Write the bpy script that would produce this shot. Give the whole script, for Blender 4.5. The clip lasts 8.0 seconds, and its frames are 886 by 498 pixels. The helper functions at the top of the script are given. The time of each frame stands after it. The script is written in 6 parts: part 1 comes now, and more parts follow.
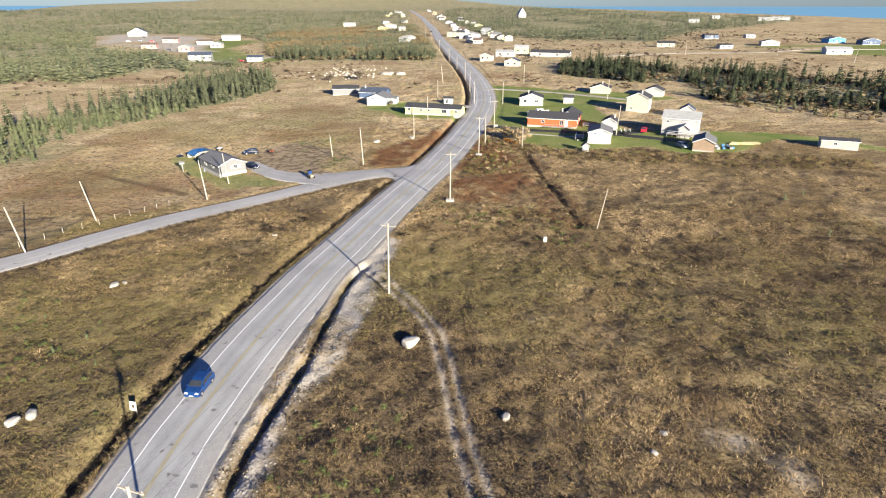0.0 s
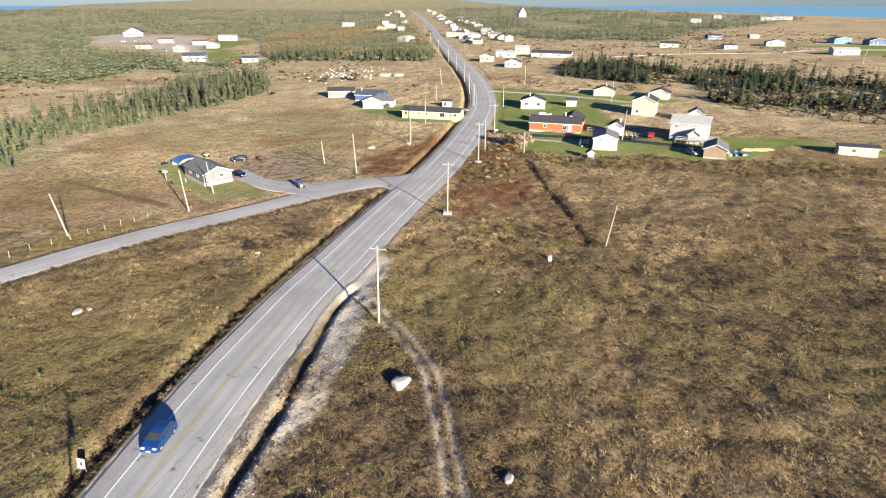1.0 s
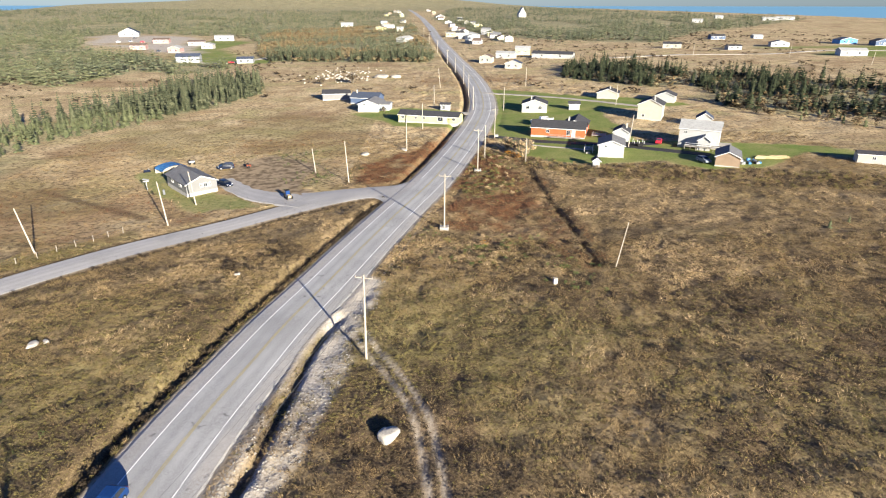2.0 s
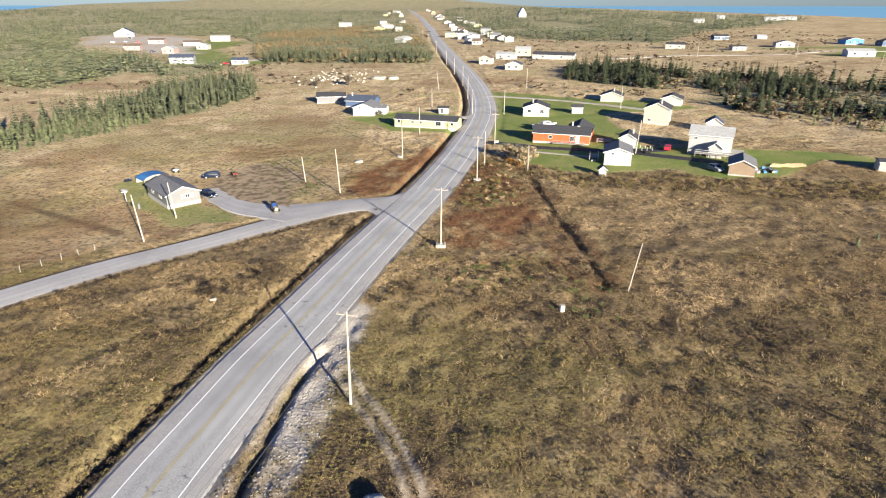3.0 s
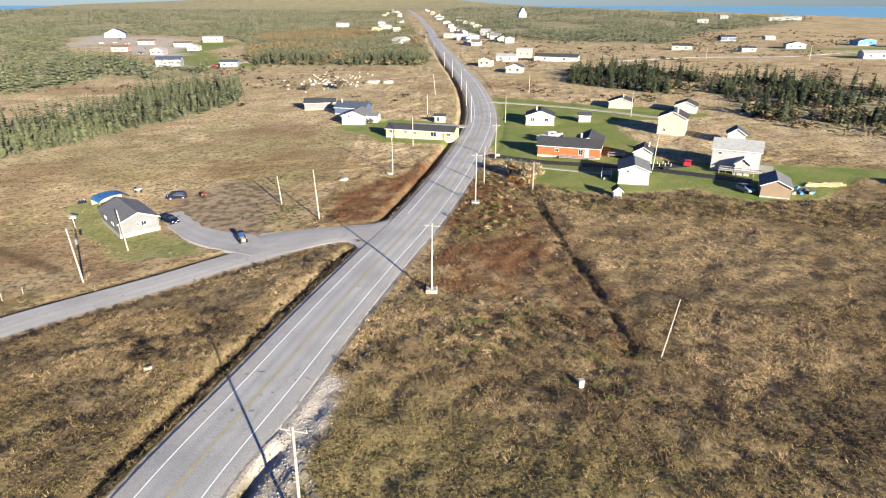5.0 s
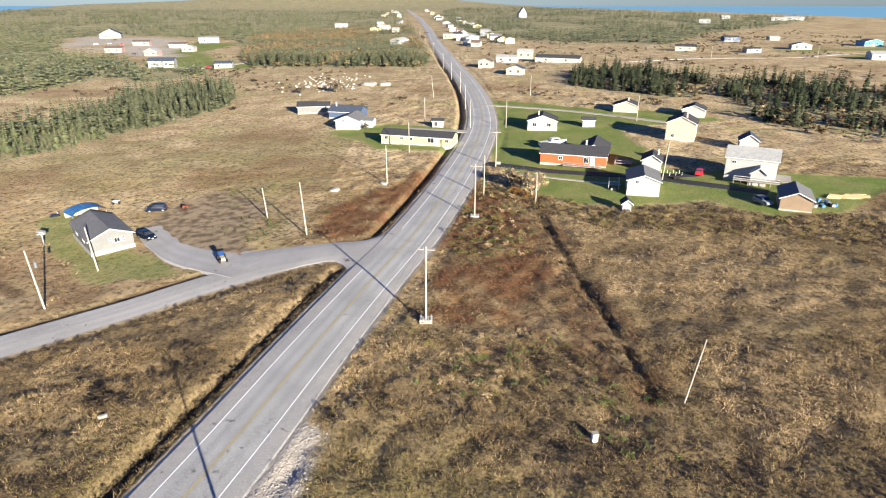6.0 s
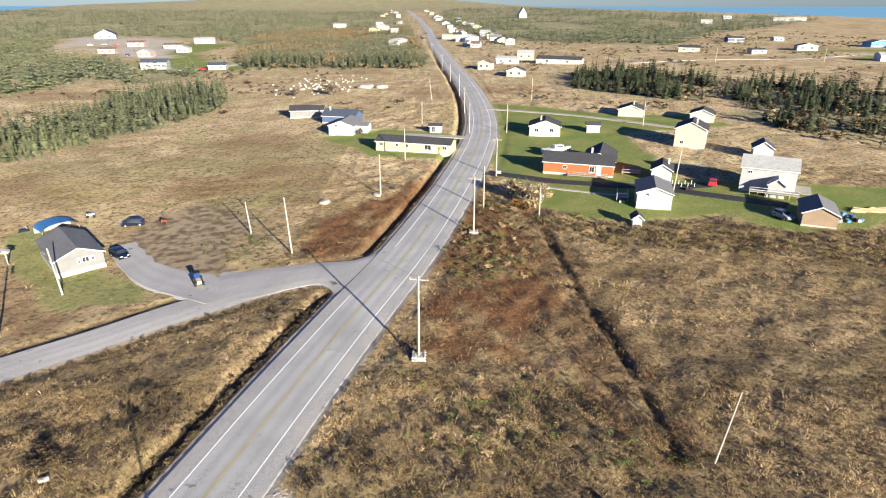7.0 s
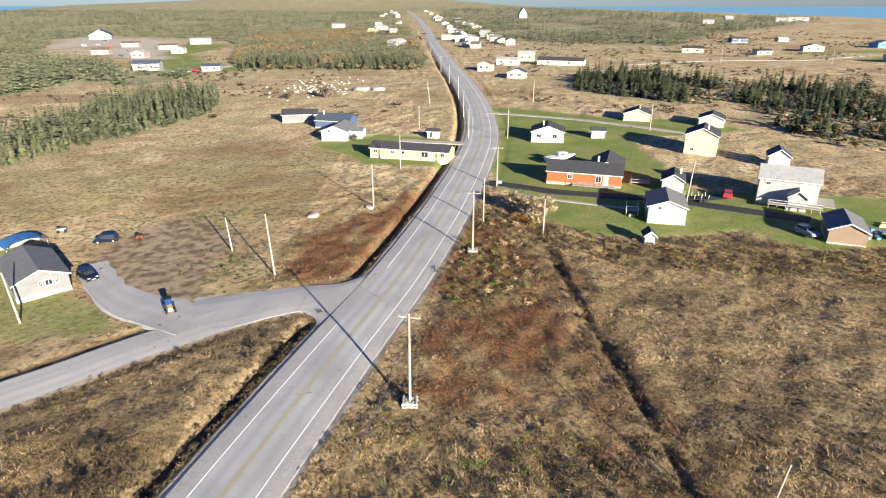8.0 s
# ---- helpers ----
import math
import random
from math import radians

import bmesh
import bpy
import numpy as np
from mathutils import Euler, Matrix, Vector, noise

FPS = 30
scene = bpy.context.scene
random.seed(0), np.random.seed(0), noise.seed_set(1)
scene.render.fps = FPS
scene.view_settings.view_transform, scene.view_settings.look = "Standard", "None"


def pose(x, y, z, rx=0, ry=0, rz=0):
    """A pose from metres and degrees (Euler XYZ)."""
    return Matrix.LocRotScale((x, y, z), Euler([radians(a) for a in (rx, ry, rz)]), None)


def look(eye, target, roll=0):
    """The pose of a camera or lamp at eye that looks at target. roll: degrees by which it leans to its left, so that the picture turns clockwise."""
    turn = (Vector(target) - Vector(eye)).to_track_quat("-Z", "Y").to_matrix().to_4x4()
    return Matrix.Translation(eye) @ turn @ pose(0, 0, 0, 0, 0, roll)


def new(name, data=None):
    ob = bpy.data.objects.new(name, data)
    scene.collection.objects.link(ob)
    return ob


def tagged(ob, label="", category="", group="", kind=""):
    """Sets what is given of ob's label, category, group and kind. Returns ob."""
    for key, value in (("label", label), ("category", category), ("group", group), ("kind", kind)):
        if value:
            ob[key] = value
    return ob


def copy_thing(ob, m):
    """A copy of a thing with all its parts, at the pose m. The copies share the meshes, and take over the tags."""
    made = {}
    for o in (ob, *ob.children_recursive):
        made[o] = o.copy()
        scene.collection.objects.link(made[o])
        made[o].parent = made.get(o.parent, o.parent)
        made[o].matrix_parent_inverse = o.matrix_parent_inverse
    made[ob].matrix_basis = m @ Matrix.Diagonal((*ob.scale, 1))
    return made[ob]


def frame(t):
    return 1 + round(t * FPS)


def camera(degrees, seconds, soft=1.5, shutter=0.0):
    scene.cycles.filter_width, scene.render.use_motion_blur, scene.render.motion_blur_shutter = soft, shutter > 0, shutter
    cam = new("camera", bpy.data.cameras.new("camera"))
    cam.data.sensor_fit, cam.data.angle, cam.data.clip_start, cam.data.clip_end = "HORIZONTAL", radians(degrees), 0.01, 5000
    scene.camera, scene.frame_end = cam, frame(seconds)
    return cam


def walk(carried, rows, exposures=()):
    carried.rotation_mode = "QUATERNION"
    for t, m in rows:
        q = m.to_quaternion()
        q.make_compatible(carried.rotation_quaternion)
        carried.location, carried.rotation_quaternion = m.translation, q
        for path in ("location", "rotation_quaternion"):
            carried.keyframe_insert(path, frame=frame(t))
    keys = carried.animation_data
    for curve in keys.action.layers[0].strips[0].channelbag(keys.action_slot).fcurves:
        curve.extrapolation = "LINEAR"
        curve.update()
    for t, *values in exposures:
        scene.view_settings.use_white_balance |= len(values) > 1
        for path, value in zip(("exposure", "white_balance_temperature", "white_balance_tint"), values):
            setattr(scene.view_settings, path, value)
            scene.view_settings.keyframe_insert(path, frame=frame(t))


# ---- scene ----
cam = camera(71.5, 8.0, soft=1.1)
METRES, EYE, TILT, LEAN, TURN = 75.4, 40.5, 0.0, -0.85, 0.0
ROWS = [
    (0.0, 0.0, 0.0, 0.0, -0.32, -22.2, 0.79),
    (0.5, 0.0045, 0.0626, -0.0013, -0.32, -22.21, 0.79),
    (1.0, 0.009, 0.1253, -0.0025, -0.32, -22.22, 0.79),
    (1.5, 0.0135, 0.1878, -0.0037, -0.33, -22.22, 0.79),
    (3.0, 0.0267, 0.3756, -0.0072, -0.36, -22.23, 0.79),
    (3.5, 0.0312, 0.4381, -0.0083, -0.37, -22.22, 0.8),
    (4.0, 0.0357, 0.5004, -0.0095, -0.37, -22.23, 0.8),
    (4.5, 0.0402, 0.5627, -0.0107, -0.38, -22.23, 0.79),
    (6.0, 0.054, 0.749, -0.0144, -0.39, -22.21, 0.82),
    (6.5, 0.0584, 0.8112, -0.0154, -0.4, -22.2, 0.82),
    (7.0, 0.0626, 0.8731, -0.0164, -0.41, -22.19, 0.82),
    (7.5, 0.0667, 0.9352, -0.0177, -0.42, -22.19, 0.82),
    (8.0, 0.0712, 0.9973, -0.0192, -0.42, -22.18, 0.81),
]
walk(cam, [(t, pose(0, 0, EYE, TILT, LEAN, TURN) @ pose(METRES * x, METRES * y, METRES * z, 90 + pitch, roll, yaw)) for t, x, y, z, yaw, pitch, roll in ROWS])

# ---------- light ----------
SUN_EL, SUN_AZ = 15.0, 150.0   # the sun stands low behind the first camera, to the right
world = bpy.data.worlds.new("sky")
scene.world = world
world.use_nodes = True
wn = world.node_tree.nodes
sky = wn.new("ShaderNodeTexSky")
sky.sky_type = "NISHITA"
sky.sun_disc = False
sky.sun_elevation, sky.sun_rotation = radians(SUN_EL), radians(SUN_AZ)
sky.air_density, sky.dust_density, sky.ozone_density = 1.0, 0.0, 3.0
wn["Background"].inputs["Strength"].default_value = 0.043
tint = wn.new("ShaderNodeMix")
tint.data_type, tint.blend_type = "RGBA", "MULTIPLY"
tint.inputs[0].default_value = 1.0
tint.inputs[7].default_value = (0.43, 0.605, 1.09, 1)   # clear maritime air
world.node_tree.links.new(sky.outputs["Color"], tint.inputs[6])
world.node_tree.links.new(tint.outputs[2], wn["Background"].inputs["Color"])
sun = new("sun", bpy.data.lights.new("sun", "SUN"))
sun.data.energy, sun.data.angle, sun.data.color = 5.0, radians(0.6), (1.0, 0.92, 0.77)
sx, sy = math.sin(radians(SUN_AZ)), math.cos(radians(SUN_AZ))
sun.matrix_world = look((0, 0, 0), (-sx, -sy, -math.tan(radians(SUN_EL))))
scene.view_settings.exposure = 1.5


# ---------- number helpers ----------
def vnoise(x, y, size, seed=0):
    """Smooth value noise, 0 to 1, with lumps of about that size."""
    x, y = np.asarray(x, float) / size, np.asarray(y, float) / size
    i, j = np.floor(x), np.floor(y)
    u, v = x - i, y - j
    u, v = u * u * (3 - 2 * u), v * v * (3 - 2 * v)

    def h(a, b):
        q = np.sin(a * 127.1 + b * 311.7 + seed * 74.7) * 43758.5453
        return q - np.floor(q)
    return (h(i, j) * (1 - u) + h(i + 1, j) * u) * (1 - v) + (h(i, j + 1) * (1 - u) + h(i + 1, j + 1) * u) * v


def fbm(x, y, size, seed=0, octaves=4):
    total, amp, norm = 0, 1.0, 0
    for k in range(octaves):
        total = total + amp * vnoise(x, y, size / 2 ** k, seed + k * 13)
        norm += amp
        amp *= 0.55
    return total / norm


def step(a, b, x):
    t = np.clip((x - a) / (b - a), 0, 1)
    return t * t * (3 - 2 * t)


def smooth_line(points, gap):
    """A Catmull-Rom curve through the points, with a point about every gap metres."""
    p = [Vector(q).to_3d() for q in points]
    p = [p[0] * 2 - p[1]] + p + [p[-1] * 2 - p[-2]]
    out = []
    for a, b, c, d in zip(p, p[1:], p[2:], p[3:]):
        n = max(2, int((c - b).length / gap))
        for k in range(n):
            t = k / n
            out.append(0.5 * (2 * b + (c - a) * t + (2 * a - 5 * b + 4 * c - d) * t * t + (3 * b - a - 3 * c + d) * t ** 3))
    out.append(p[-2])
    return np.array([(q.x, q.y) for q in out])


def line_distance(x, y, line):
    """Distance to a line and the side: positive to its right."""
    best = np.full(np.shape(x), 1e9)
    side = np.zeros(np.shape(x))
    for (ax, ay), (bx, by) in zip(line[:-1], line[1:]):
        dx, dy = bx - ax, by - ay
        t = np.clip(((x - ax) * dx + (y - ay) * dy) / (dx * dx + dy * dy), 0, 1)
        d = np.hypot(x - ax - t * dx, y - ay - t * dy)
        near = d < best
        best = np.where(near, d, best)
        side = np.where(near, np.sign((x - ax) * dy - (y - ay) * dx), side)
    return best, side


def inside(x, y, poly):
    x, y = np.asarray(x, float), np.asarray(y, float)
    odd = np.zeros(x.shape, bool)
    for (ax, ay), (bx, by) in zip(poly, poly[1:] + poly[:1]):
        if ay != by:
            odd ^= ((ay > y) != (by > y)) & (x < (bx - ax) * (y - ay) / (by - ay) + ax)
    return odd


def area(x, y, poly, soft, ragged=0.0, seed=5):
    """1 inside the polygon, 0 outside, with a soft and ragged edge."""
    d, _ = line_distance(x, y, np.array(poly + poly[:1]))
    d = np.where(inside(x, y, poly), d, -d) + ragged * (fbm(x, y, 6, seed, 3) - 0.5) * 2
    return step(-soft, soft, d)


# ---------- the lie of the land ----------
ROAD = [(-26.5, -90), (-27.4, 0), (-27.1, 44), (-26.3, 57), (-24.3, 72), (-21.9, 84), (-19.8, 94), (-16.3, 107), (-12.2, 123), (-6.9, 142),
        (-0.7, 163), (5.4, 188), (10.4, 212), (14.1, 232), (18.4, 262), (20.4, 296), (20.4, 342), (17.8, 405), (13.4, 470), (7.5, 576),
        (0.5, 711), (-12.5, 1025), (-40, 1540), (-82, 2100), (-110, 2500)]
SIDE = [(-120, 60), (-96, 80), (-76.5, 98.8), (-64, 115.0), (-55.5, 124.8), (-47.2, 132.0), (-40.5, 137.5), (-34.5, 143), (-28.5, 147.7), (-21, 153), (-12.5, 156.4), (-5.4, 157.6)]
TRACK = [(-11.2, 94.4), (-6.8, 85.7), (-3.1, 79.1), (-0.6, 72.6), (0.5, 66.9), (1.4, 59.6), (2.2, 52.6), (3.1, 46.7), (3.7, 43), (4.5, 25)]
DITCH = [(24.5, 181), (24.7, 165), (25.6, 148), (26.8, 132), (27.4, 121), (27.4, 112)]
DITCH_NEAR = [(-12.5, 96), (-14.9, 87), (-16.8, 66), (-18.0, 59), (-19.4, 50.5), (-19.9, 43.5), (-20.5, 20)]
road_line = smooth_line(ROAD, 5)
side_line = smooth_line(SIDE, 4)
track_line = smooth_line(TRACK, 3)
ditch_line = smooth_line(DITCH, 4)
ditch_near_line = smooth_line(DITCH_NEAR, 4)


def lie(x, y):
    """The broad height of the land, with neither ditches nor tussocks."""
    x, y = np.asarray(x, float), np.asarray(y, float)
    z = -1.5 + 0.016 * np.clip(x, -150, 300) + 0.002 * np.clip(y, 0, 300)
    z = z - 1.5 * np.exp(-((x + 60) / 35) ** 2 - ((y - 160) / 45) ** 2)
    z = z + 52 * np.exp(-((x + 650) / 1000) ** 2) * step(2600, 4000, y)
    z = z + 6 * (fbm(x, y, 500, 3, 2) - 0.5) * step(500, 1200, y)
    left = step(0, 500, -1350 - 0.3 * (y - 1800) - x)
    right = step(-60, 320, x - (935 - 0.32 * (y - 1320)))
    return z - 40 * left - 40 * right


def meadow(x, y):
    """The short-grassed field west of the main road."""
    return (x < -22) & (y > 128) & (y - x > 172)


def ground_height(x, y):
    x, y = np.asarray(x, float), np.asarray(y, float)
    z = lie(x, y)
    d, side = line_distance(x, y, road_line)
    e, _ = line_distance(x, y, side_line)
    rough = 0.7 * (fbm(x, y, 9, 1, 4) - 0.5) + 0.42 * (vnoise(x, y, 1.7, 9) - 0.5) + 0.3 * (vnoise(x, y, 3.3, 11) - 0.5)
    off = np.minimum(d - 5.2, e - 3.6)
    z = z + rough * step(0.0, 4.0, off) * np.where(meadow(x, y), 0.45, 1.0) * (1 - 0.8 * np.maximum(lawns(x, y), yards(x, y)))
    bank = np.where(side < 0, 1.0, 0.12) * (1 - step(420, 800, y))
    z = z - bank * (1.1 + 0.6 * vnoise(x, y, 9, 23)) * np.exp(-((d - 7.7) / 1.1) ** 2) * step(1.5, 5.0, e - 3)
    z = z - 0.3 * np.exp(-((e - 4.8) / 0.7) ** 2) * step(4.0, 7.0, d) * np.where(x > -80, 1, 0.5)
    z = np.where(d < 5.3, lie(x, y) - 0.14, z)
    z = np.where((e < 3.9) & (d >= 5.3), lie(x, y) - 0.10, z)
    z = np.where(inside(x, y, APRON) & (d >= 5.3), lie(x, y) - 0.10, z)
    t, _ = line_distance(x, y, track_line)
    z = z - 0.2 * np.exp(-((t - 0.8) / 0.32) ** 2)
    g, _ = line_distance(x, y, ditch_line)
    z = z - (0.35 + 0.9 * vnoise(x, y, 5, 17)) * np.exp(-((g + 1.2 * (vnoise(x, y, 4, 18) - 0.5)) / 0.55) ** 2)
    g, _ = line_distance(x, y, ditch_near_line)
    z = z - 0.7 * np.exp(-(g / 0.6) ** 2) + 0.18 * np.exp(-((g - 1.3) / 0.6) ** 2)
    return z


LAWN = [(24, 322), (18.5, 250), (18.8, 214), (25, 188), (32, 180), (44, 177.5), (60, 180), (70, 171), (84, 171), (104, 187), (128, 168), (124, 160), (134, 166),
        (112, 194), (92, 199), (74, 204), (62, 206), (62, 230), (63, 262), (82, 262), (102, 268), (98, 284), (70, 292)]
LAWN_HOUSE = [(-57, 151), (-51, 146.5), (-38.5, 149), (-46, 157.5), (-51, 160), (-60, 175), (-75, 184), (-80, 178), (-66, 160)]
LAWN_YELLOW = [(-19, 243), (-15, 234), (10, 229), (12, 236), (9, 262), (-4, 268), (-14, 270), (-34, 259)]
YARD = [(-56, 172), (-55, 184), (-47, 197), (-32, 184), (-33, 162), (-23, 155), (-33, 149), (-38, 151), (-46, 158), (-50, 163)]
LAWN_FAR = [(250, 540), (330, 545), (420, 560), (420, 440), (300, 440), (262, 470), (330, 520), (270, 520)]
LAWN_WEST = [(-185, 470), (-120, 468), (-118, 490), (-150, 520), (-200, 610), (-190, 700), (-240, 740), (-260, 620), (-210, 540)]
PIT_WEST = [(-424, 857), (-350, 662), (-300, 632), (-240, 574), (-215, 556), (-198, 560), (-225, 610), (-232, 660), (-262, 700), (-275, 775), (-362, 825)]
RUST_R = [(3, 133), (1.5, 157), (12.5, 206), (20, 185), (22.5, 166), (21.8, 149), (18.6, 143), (18.2, 131), (16, 127.8), (9.7, 127.6)]
RUST_L = [(-15, 161), (-9.5, 163.4), (-5.7, 173), (0.7, 195), (5.6, 217), (2.8, 220), (-4.4, 200), (-11, 192), (-18, 180), (-18.5, 165)]
BELT_A = [(-176, 190), (-150, 150), (-124, 168), (-117, 175), (-125, 191), (-126, 214), (-116, 229), (-108, 243), (-100, 262), (-93, 277), (-85, 303), (-83, 322), (-88, 345), (-100, 374), (-121, 368), (-134, 350), (-137, 322), (-136, 292), (-140, 260), (-150, 240), (-160, 222)]
BELT_D = [(66, 358), (86, 343), (95, 324), (103, 319), (119, 326), (124, 312), (116, 285), (113, 266), (120, 256), (139, 246), (170, 225), (235, 205), (262, 262), (213, 300), (185, 330), (163, 366), (148, 382), (138, 388), (115, 425), (80, 422)]
SCRUB_D = [(108, 262), (122, 238), (150, 205), (190, 190), (240, 215), (178, 236), (148, 272), (128, 290)]
WOOD_C = [(-130, 484), (-73, 470), (-5, 458), (0, 517), (-14, 700), (-40, 1100), (-245, 1020), (-190, 700), (-150, 560)]
WOOD_B = [(-420, 300), (-240, 340), (-232, 364), (-201, 349), (-194, 378), (-192, 425), (-155, 399), (-136, 430), (-140, 462), (-190, 464), (-225, 530), (-275, 560), (-330, 620),
          (-410, 780), (-420, 880), (-250, 800), (-215, 760), (-190, 700), (-245, 1020), (-60, 1150), (-95, 2300), (-2200, 2600), (-2200, 300)]
WOOD_E = [(45, 800), (104, 690), (155, 640), (195, 600), (300, 770), (400, 880), (700, 1250), (640, 1700), (300, 2600), (60, 2600), (-20, 1500), (30, 1000)]
APRON = [(-31, 158), (-21.5, 159.6), (-14.6, 160.6), (-9.2, 161.6), (-5.6, 165.4), (-2.2, 172), (1.5, 171), (-7, 142), (-11.2, 145), (-10.8, 149.4), (-12.6, 151.9), (-16.5, 152.0), (-20.5, 150.2), (-27, 146.5)]
STRAWS = [[(28.5, 143), (29, 135), (34, 138), (36, 144), (31, 147)], [(13.7, 127), (21, 128.8), (20.6, 126.4), (14, 125)], [(33, 109), (34, 119), (41, 125), (55, 119), (54, 107), (44, 104), (37, 103)], [(33, 150), (45, 158), (62, 152), (64, 134), (50, 128), (38, 132)]]
GOLD = [(22.6, 172), (25.0, 165), (24.6, 136), (25.4, 122), (25.0, 114), (22.0, 113), (20.8, 131), (21.5, 150)]
GRAVEL = [(-20, 43), (-19, 55), (-17.3, 61), (-16.2, 72), (-14.2, 88), (-14.5, 98), (-11.5, 108), (-8.0, 105), (-8.4, 97), (-10.4, 90), (-10.6, 84), (-11.1, 77.7), (-13.3, 66), (-15.4, 60), (-16.4, 53), (-16.6, 44), (-17, 20), (-20.5, 20)]


def lawns(x, y):
    return np.maximum.reduce([area(x, y, LAWN, 0.8, 1.5), 0.7 * area(x, y, LAWN_HOUSE, 0.8, 1.6), area(x, y, LAWN_YELLOW, 0.8, 1.2),
                              area(x, y, LAWN_FAR, 6, 8), area(x, y, LAWN_WEST, 4, 5)])


def yards(x, y):
    return area(x, y, YARD, 0.8, 1.6)


# ---------- materials ----------
def shader(name, rough=0.9, metal=0.0):
    m = bpy.data.materials.new(name)
    m.use_nodes = True
    b = m.node_tree.nodes["Principled BSDF"]
    b.inputs["Roughness"].default_value, b.inputs["Metallic"].default_value = rough, metal
    b.inputs["Specular IOR Level"].default_value = 0.25
    return m, m.node_tree.nodes, m.node_tree.links, b


def mix_color(n, l, fac, a, b, mode="MIX"):
    x = n.new("ShaderNodeMix")
    x.data_type, x.blend_type = "RGBA", mode
    for socket, value in ((x.inputs[0], fac), (x.inputs[6], a), (x.inputs[7], b)):
        if isinstance(value, (int, float)):
            socket.default_value = value
        elif isinstance(value, tuple):
            socket.default_value = (*value, 1)
        else:
            l.new(value, socket)
    return x.outputs[2]


def noise_fac(n, l, scale, low=0.35, high=0.65, detail=4, coord=None, kind="Object"):
    t = n.new("ShaderNodeTexNoise")
    t.inputs["Scale"].default_value, t.inputs["Detail"].default_value = scale, detail
    if coord is None:
        coord = n.new("ShaderNodeTexCoord").outputs[kind]
    l.new(coord, t.inputs["Vector"])
    r = n.new("ShaderNodeMapRange")
    r.inputs[1].default_value, r.inputs[2].default_value = low, high
    l.new(t.outputs["Fac"], r.inputs[0])
    return r.outputs[0]


def bump(n, l, b, fac, strength, distance):
    k = n.new("ShaderNodeBump")
    k.inputs["Strength"].default_value, k.inputs["Distance"].default_value = strength, distance
    l.new(fac, k.inputs["Height"])
    l.new(k.outputs["Normal"], b.inputs["Normal"])


def plain(name, color, rough=0.7, metal=0.0, vary=0.25, scale=2.0, relief=0.0, fine=25.0):
    """Paint, wood, stone: a base colour with stains at two scales, and relief."""
    m, n, l, b = shader(name, rough, metal)
    dark = tuple(c * (1 - vary) for c in color)
    c = mix_color(n, l, noise_fac(n, l, scale), dark, color)
    c = mix_color(n, l, noise_fac(n, l, fine, 0.3, 0.75), c, tuple(min(1, q * (1 + vary * 0.5)) for q in color))
    l.new(c, b.inputs["Base Color"])
    if relief:
        bump(n, l, b, noise_fac(n, l, fine, 0.2, 0.8), relief, 0.03)
    return m


def varied(name, colors, rough=0.9, per="island", scale=0.6, patch=None):
    """Leaves and blades: a colour for each island or object out of a ramp, shaded by noise."""
    m, n, l, b = shader(name, rough)
    if per == "island":
        pick = n.new("ShaderNodeNewGeometry").outputs["Random Per Island"]
    else:
        pick = n.new("ShaderNodeObjectInfo").outputs["Random"]
    ramp = n.new("ShaderNodeValToRGB")
    ramp.color_ramp.interpolation = "LINEAR"
    while len(ramp.color_ramp.elements) < len(colors):
        ramp.color_ramp.elements.new(0.5)
    for k, (e, c) in enumerate(zip(ramp.color_ramp.elements, colors)):
        e.position, e.color = k / (len(colors) - 1), (*c, 1)
    l.new(pick, ramp.inputs[0])
    c = mix_color(n, l, noise_fac(n, l, scale), ramp.outputs[0], tuple(q * 0.6 for q in colors[0]))
    if patch:
        c = mix_color(n, l, noise_fac(n, l, 0.055, 0.42, 0.62, 5), c, patch)
    l.new(c, b.inputs["Base Color"])
    return m


def siding(name, color, board=0.12):
    """Painted clapboard: fine level laps and weather stains."""
    m, n, l, b = shader(name, 0.6)
    tc = n.new("ShaderNodeTexCoord").outputs["Object"]
    c = mix_color(n, l, noise_fac(n, l, 0.7, coord=tc), tuple(q * 0.88 for q in color), color)
    c = mix_color(n, l, noise_fac(n, l, 7.0, 0.55, 0.8, coord=tc), c, tuple(q * 0.8 for q in color))
    l.new(c, b.inputs["Base Color"])
    w = n.new("ShaderNodeTexWave")
    w.wave_type, w.bands_direction, w.wave_profile = "BANDS", "Z", "SAW"
    w.inputs["Scale"].default_value = 1 / board / 3.1416
    l.new(tc, w.inputs["Vector"])
    bump(n, l, b, w.outputs["Fac"], 0.6, 0.02)
    return m


def shingles(name, color):
    m, n, l, b = shader(name, 0.85)
    tc = n.new("ShaderNodeTexCoord").outputs["Object"]
    c = mix_color(n, l, noise_fac(n, l, 1.2, coord=tc), tuple(q * 0.7 for q in color), color)
    c = mix_color(n, l, noise_fac(n, l, 9.0, 0.4, 0.7, coord=tc), c, tuple(q * 1.4 for q in color))
    l.new(c, b.inputs["Base Color"])
    bump(n, l, b, noise_fac(n, l, 12, coord=tc), 0.5, 0.03)
    return m


